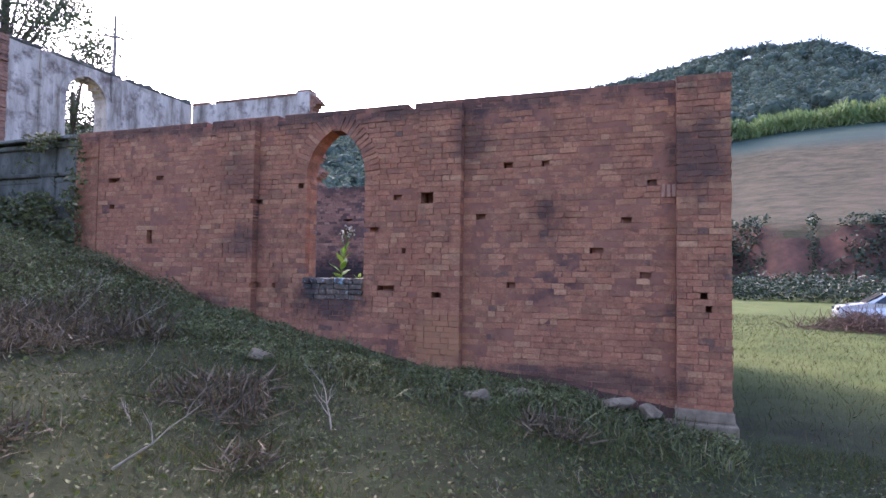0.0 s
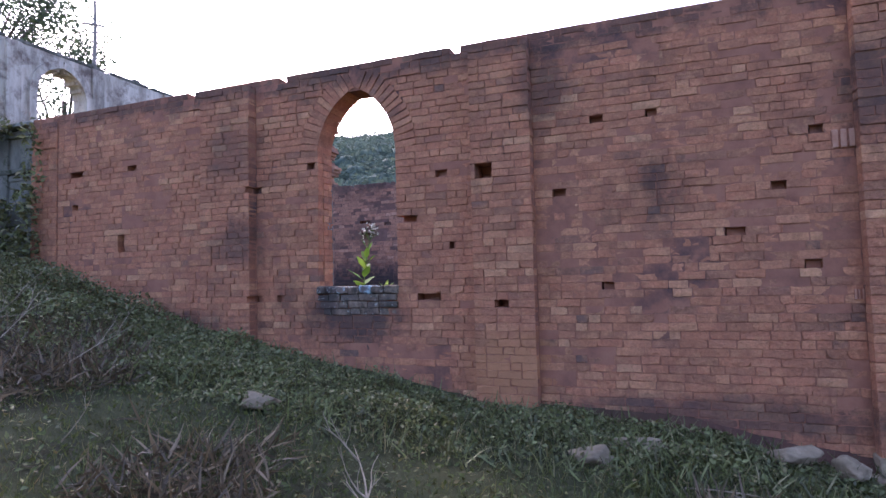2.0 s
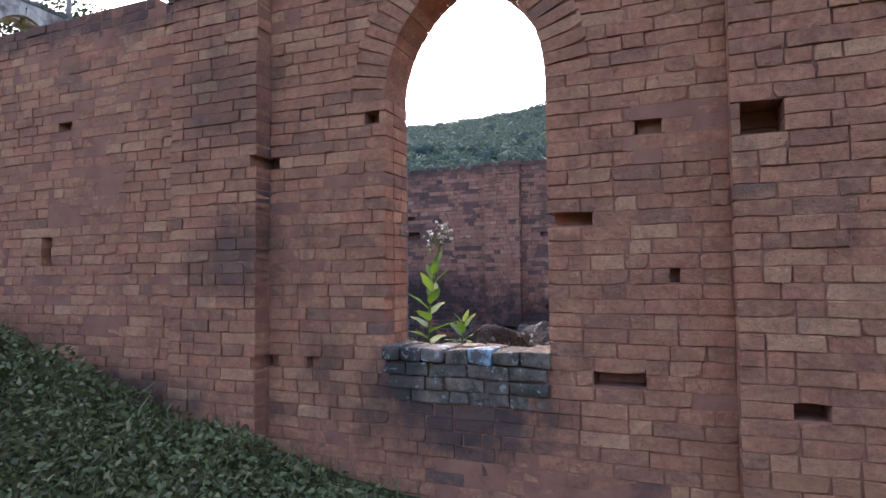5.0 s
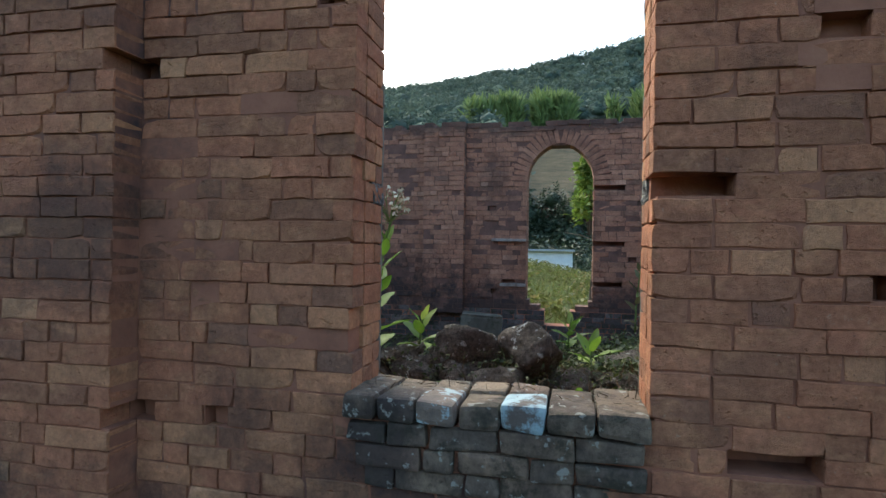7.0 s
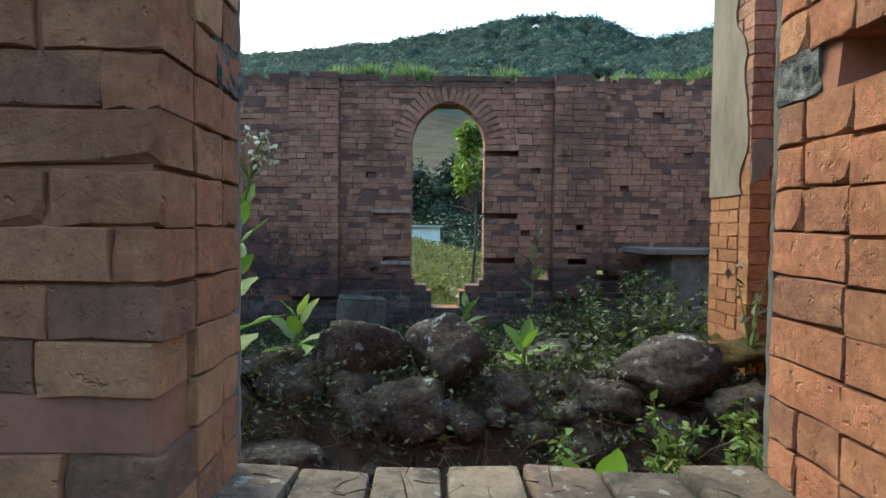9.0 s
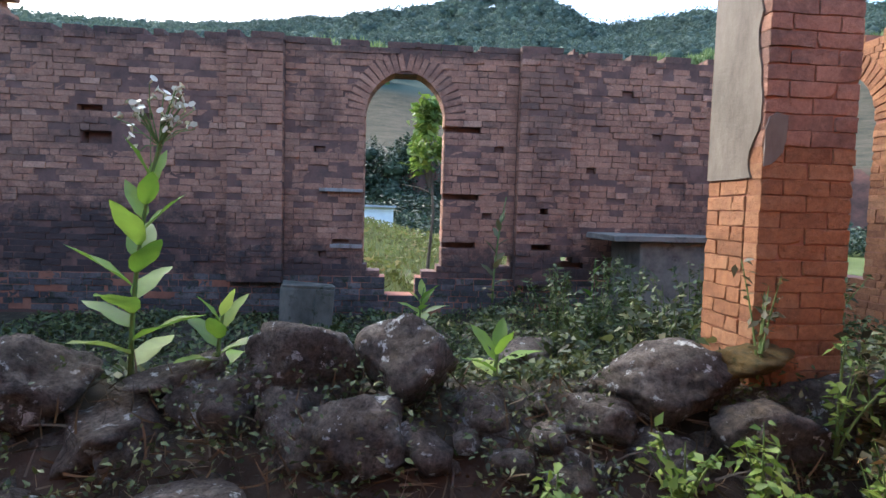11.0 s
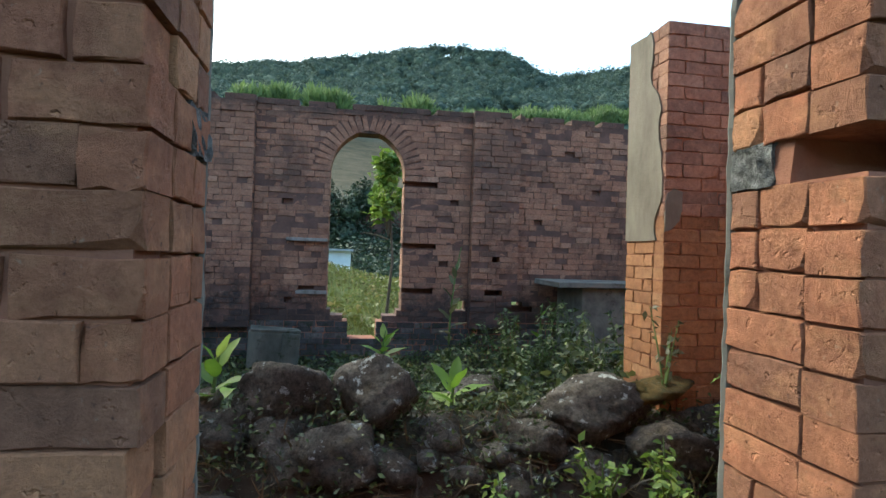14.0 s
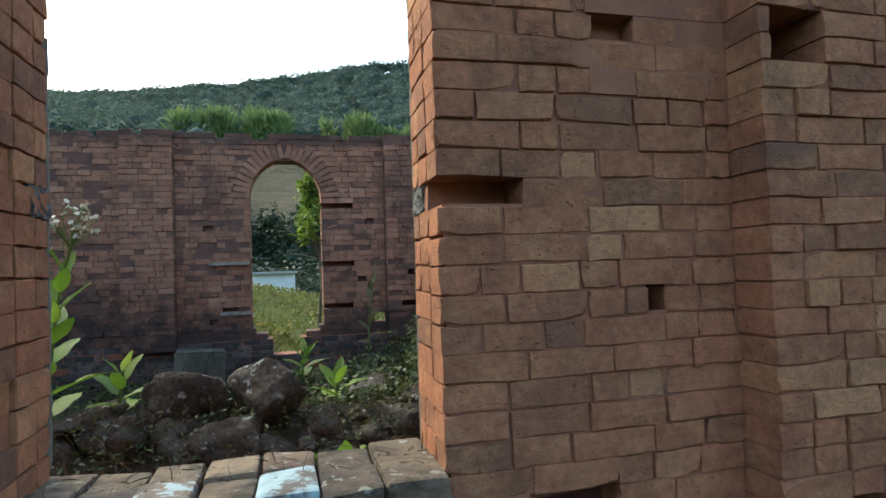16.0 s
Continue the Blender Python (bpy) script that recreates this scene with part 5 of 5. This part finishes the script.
# ---- car and brush pile in the field ----
def make_car(x, y, z, rz):
    body_m, nt, b = mat_base("silver_car_paint", 0.25, 0.5)
    b.inputs["Base Color"].default_value = (0.62, 0.63, 0.65, 1)
    b.inputs["Metallic"].default_value = 0.3
    glass_m, nt, b = mat_base("dark_car_glass", 0.06, 0.5)
    b.inputs["Base Color"].default_value = (0.02, 0.025, 0.03, 1)
    tyre_m, nt, b = mat_base("tyre_rubber", 0.8, 0.3)
    b.inputs["Base Color"].default_value = (0.02, 0.02, 0.02, 1)
    car = new("car")
    car.matrix_basis = pose(x, y, z, 0, 0, rz)
    tagged(car, "silver hatchback parked in the grass behind a brush pile", "car")
    prof = [(-2.0, 0.35), (-2.02, 0.7), (-1.85, 0.86), (-0.95, 0.98), (-0.3, 1.42), (0.2, 1.5), (1.0, 1.46), (1.75, 1.02), (1.98, 0.9), (2.0, 0.35)]
    bm = bmesh.new()
    L_, R_ = [], []
    for px, pz in prof:
        w = 0.82 if pz < 1.0 else 0.62
        L_.append(bm.verts.new((px, -w, pz)))
        R_.append(bm.verts.new((px, w, pz)))
    n = len(prof)
    for i in range(n):
        bm.faces.new((L_[i], L_[(i + 1) % n], R_[(i + 1) % n], R_[i]))
    bm.faces.new(L_)
    bm.faces.new(R_[::-1])
    bmesh.ops.bevel(bm, geom=bm.edges[:], offset=0.05, segments=2, affect="EDGES")
    part("body", bm, body_m, car)
    for s in (-1, 1):
        for q in ([(-0.75, 1.02), (-0.28, 1.36), (0.25, 1.42), (0.25, 1.02)], [(0.32, 1.02), (0.32, 1.42), (0.95, 1.39), (1.45, 1.04)]):
            bm = bmesh.new()
            vs = [bm.verts.new((a, s * (0.835 - 0.17 * (c_ - 1.0) / 0.42), c_)) for a, c_ in q]
            f = bm.faces.new(vs)
            g = bmesh.ops.extrude_face_region(bm, geom=[f])
            for v in g["geom"]:
                if isinstance(v, bmesh.types.BMVert):
                    v.co.y -= s * 0.05
            part("window", bm, glass_m, car)
        for px in (-1.25, 1.25):
            bm = bmesh.new()
            bmesh.ops.create_cone(bm, cap_ends=True, segments=20, radius1=0.31, radius2=0.31, depth=0.2)
            w = part("wheel", bm, tyre_m, car)
            w.matrix_basis = pose(px, s * 0.76, 0.31, 90, 0, 0)
            bm = bmesh.new()
            bmesh.ops.create_cone(bm, cap_ends=True, segments=16, radius1=0.19, radius2=0.17, depth=0.22)
            part("rim", bm, body_m, w)
        bm = bmesh.new()
        box_bm(bm, -2.04, -1.9, s * 0.62 - 0.13, s * 0.62 + 0.13, 0.66, 0.8, 0.03)
        part("headlight", bm, glass_m, car)
    bm = bmesh.new()
    vs = [bm.verts.new(c_) for c_ in ((-0.97, -0.66, 1.02), (-0.97, 0.66, 1.02), (-0.36, 0.56, 1.41), (-0.36, -0.56, 1.41))]
    f = bm.faces.new(vs)
    g = bmesh.ops.extrude_face_region(bm, geom=[f])
    for v in g["geom"]:
        if isinstance(v, bmesh.types.BMVert):
            v.co += Vector((-0.03, 0, 0.03))
    part("windscreen", bm, glass_m, car)
    return car


cx, cy = 9.9, 30.0
make_car(cx, cy, float(height(cx, cy)), -6)
x = rng.normal(7.9, 0.9, 1600)
y = rng.normal(26.5, 0.6, 1600)
hh = np.clip(0.75 - 0.45 * np.abs(x - 7.9) / 1.2 - 0.3 * np.abs(y - 26.5), 0.05, 1)
scatter("brush_pile", M_BRUSH, np.stack([x, y, height(x, y) + hh * rng.random(1600)], -1), rng.uniform(0.3, 0.9, 1600), [(-0.02, 0, 0), (0.02, 0, 0), (0.015, 0.05, 0.5), (-0.015, 0.05, 0.5), (0.005, 0, 1), (-0.005, 0, 1)], BLADE_F, 1.2, "heap of dry brown brushwood in the field", "brush pile")

# ---- hedge, bamboo, woods ----
n = 30000
az = rng.uniform(-30, 40, n)
r_ = rng.uniform(50, 62, n)
x, y = r_ * np.sin(np.radians(az)), 4 + r_ * np.cos(np.radians(az))
hh = (2.0 + 1.3 * np.abs(lumps(az, r_, 0.45, 2.0))) * (0.5 + 0.5 * np.sin(np.clip((r_ - 50) / 12, 0, 1) * np.pi))
scatter("hedge", M_HEDGE, np.stack([x, y, height(x, y) + hh * rng.random(n) ** 0.7], -1), rng.uniform(0.2, 0.5, n), LEAF_V, LEAF_F, 0.7, "dark scrub hedge below the red bank", "hedge")
# scrub hanging over the red bank
n = 36000
az = rng.uniform(-30, 30, n)
r_ = rng.uniform(66, 76, n)
k = (lumps(az, r_ * 0.1, 0.6, 8.0) + 0.5 * lumps(az, r_, 0.9, 18.0) > 0.02) & ~((az > 10.8 + 0.2 * (r_ - 70)) & (az < 13.6))
az, r_ = az[k], r_[k]
x, y = r_ * np.sin(np.radians(az)), 4 + r_ * np.cos(np.radians(az))
scatter("bank_scrub", M_HEDGE, np.stack([x, y, height(x, y) + rng.uniform(-0.1, 1.0, len(x))], -1), rng.uniform(0.25, 0.6, len(x)), LEAF_V, LEAF_F, 0.7, "dark scrub over the eroded red bank", "scrub")
# bamboo grove
n = 30000
az = np.concatenate([rng.uniform(-12, 45, 20000), rng.uniform(-9.5, 6, 10000)])
r_ = 148 + rng.uniform(0, 9, n) + 1.2 * np.clip(az, 0, 40)
lump = lumps(az, r_ * 0.1, 0.5, 4.0)
k = (az > 4) | (lump > -0.1)
az, r_, lump = az[k], r_[k], lump[k]
x, y = r_ * np.sin(np.radians(az)), 4 + r_ * np.cos(np.radians(az))
tall = 4.6 + 2.4 * lump + np.where(az < 6, 4.5, 1.0) + 1.2 * lumps(az, r_ * 0, 2.0, 11.0)
scatter("bamboo_grove", M_BAMBOO, np.stack([x, y, height(x, y) + tall * 0.7 * rng.random(len(x))], -1), tall * rng.uniform(0.22, 0.42, len(x)), [(-0.09, 0, 0), (0.09, 0, 0), (0.08, 0.04, 0.5), (-0.08, 0.04, 0.5), (0.01, 0.16, 1), (-0.01, 0.16, 1)], BLADE_F, 0.42, "bright yellow-green bamboo grove on the slope", "bamboo")


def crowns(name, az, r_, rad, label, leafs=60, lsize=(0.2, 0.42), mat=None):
    mat = mat or M_HAZED_FOREST
    """A wood as many loose crowns: each a dark lumpy body with leaf tufts around it."""
    n = len(az)
    x, y = r_ * np.sin(np.radians(az)), 4 + r_ * np.cos(np.radians(az))
    c = np.stack([x, y, height(x, y) + rad * 0.75], -1)
    bm = bmesh.new()
    bmesh.ops.create_icosphere(bm, subdivisions=1, radius=0.78)
    bv = np.array([v.co[:] for v in bm.verts])
    bf_ = np.array([[v.index for v in f.verts] for f in bm.faces])
    bm.free()
    wob = rng.uniform(0.65, 1.1, (n, len(bv), 1))
    V = bv[None] * wob * rad[:, None, None] * np.array([1, 1, 0.85]) + c[:, None]
    F = bf_[None] + (np.arange(n) * len(bv))[:, None, None]
    tagged(new(name, mesh_np(name, V.reshape(-1, 3), F.reshape(-1, 3), mat)), label, "woods", kind="stuff")
    d = rng.normal(size=(n, leafs, 3))
    d[:, :, 2] = np.abs(d[:, :, 2]) - 0.25
    d /= np.linalg.norm(d, axis=2, keepdims=True)
    P = (c[:, None] + d * rad[:, None, None] * rng.uniform(0.6, 1.12, (n, leafs, 1))).reshape(-1, 3)
    scatter(name, mat, P, np.repeat(rad, leafs) * rng.uniform(lsize[0], lsize[1], n * leafs), LEAF_V, LEAF_F, 0.5, label, "woods")


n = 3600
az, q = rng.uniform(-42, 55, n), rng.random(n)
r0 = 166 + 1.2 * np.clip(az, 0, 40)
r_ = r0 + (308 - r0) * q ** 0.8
crowns("forest", az, r_, rng.uniform(1.8, 4.2, n), "dense forest covering the hill, haze painted in as blue-green")
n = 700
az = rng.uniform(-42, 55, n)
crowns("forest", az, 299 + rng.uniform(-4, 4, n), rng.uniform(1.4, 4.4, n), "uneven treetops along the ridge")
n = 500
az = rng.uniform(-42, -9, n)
crowns("forest", az, 78 + 85 * rng.random(n), rng.uniform(2.0, 3.8, n), "dense forest covering the hill, haze painted in as blue-green", 60, (0.22, 0.45))
n = 120
az = np.concatenate([rng.uniform(-16, 6.5, n)])
crowns("copse", az, rng.uniform(60, 72, n), rng.uniform(1.3, 2.3, n), "dark copse below the pasture", 260, (0.16, 0.34), M_HEDGE)

x, y = rng.uniform(-5.08, -4.09, 90), rng.uniform(7.95, 8.25, 90)
scatter("sill_litter", M_DRY, np.stack([x, y, 1.387 + 0 * x], -1), rng.uniform(0.02, 0.06, 90), BLADE_V, BLADE_F, 1.4, "dry twigs and leaf bits lying on the sill", "litter")
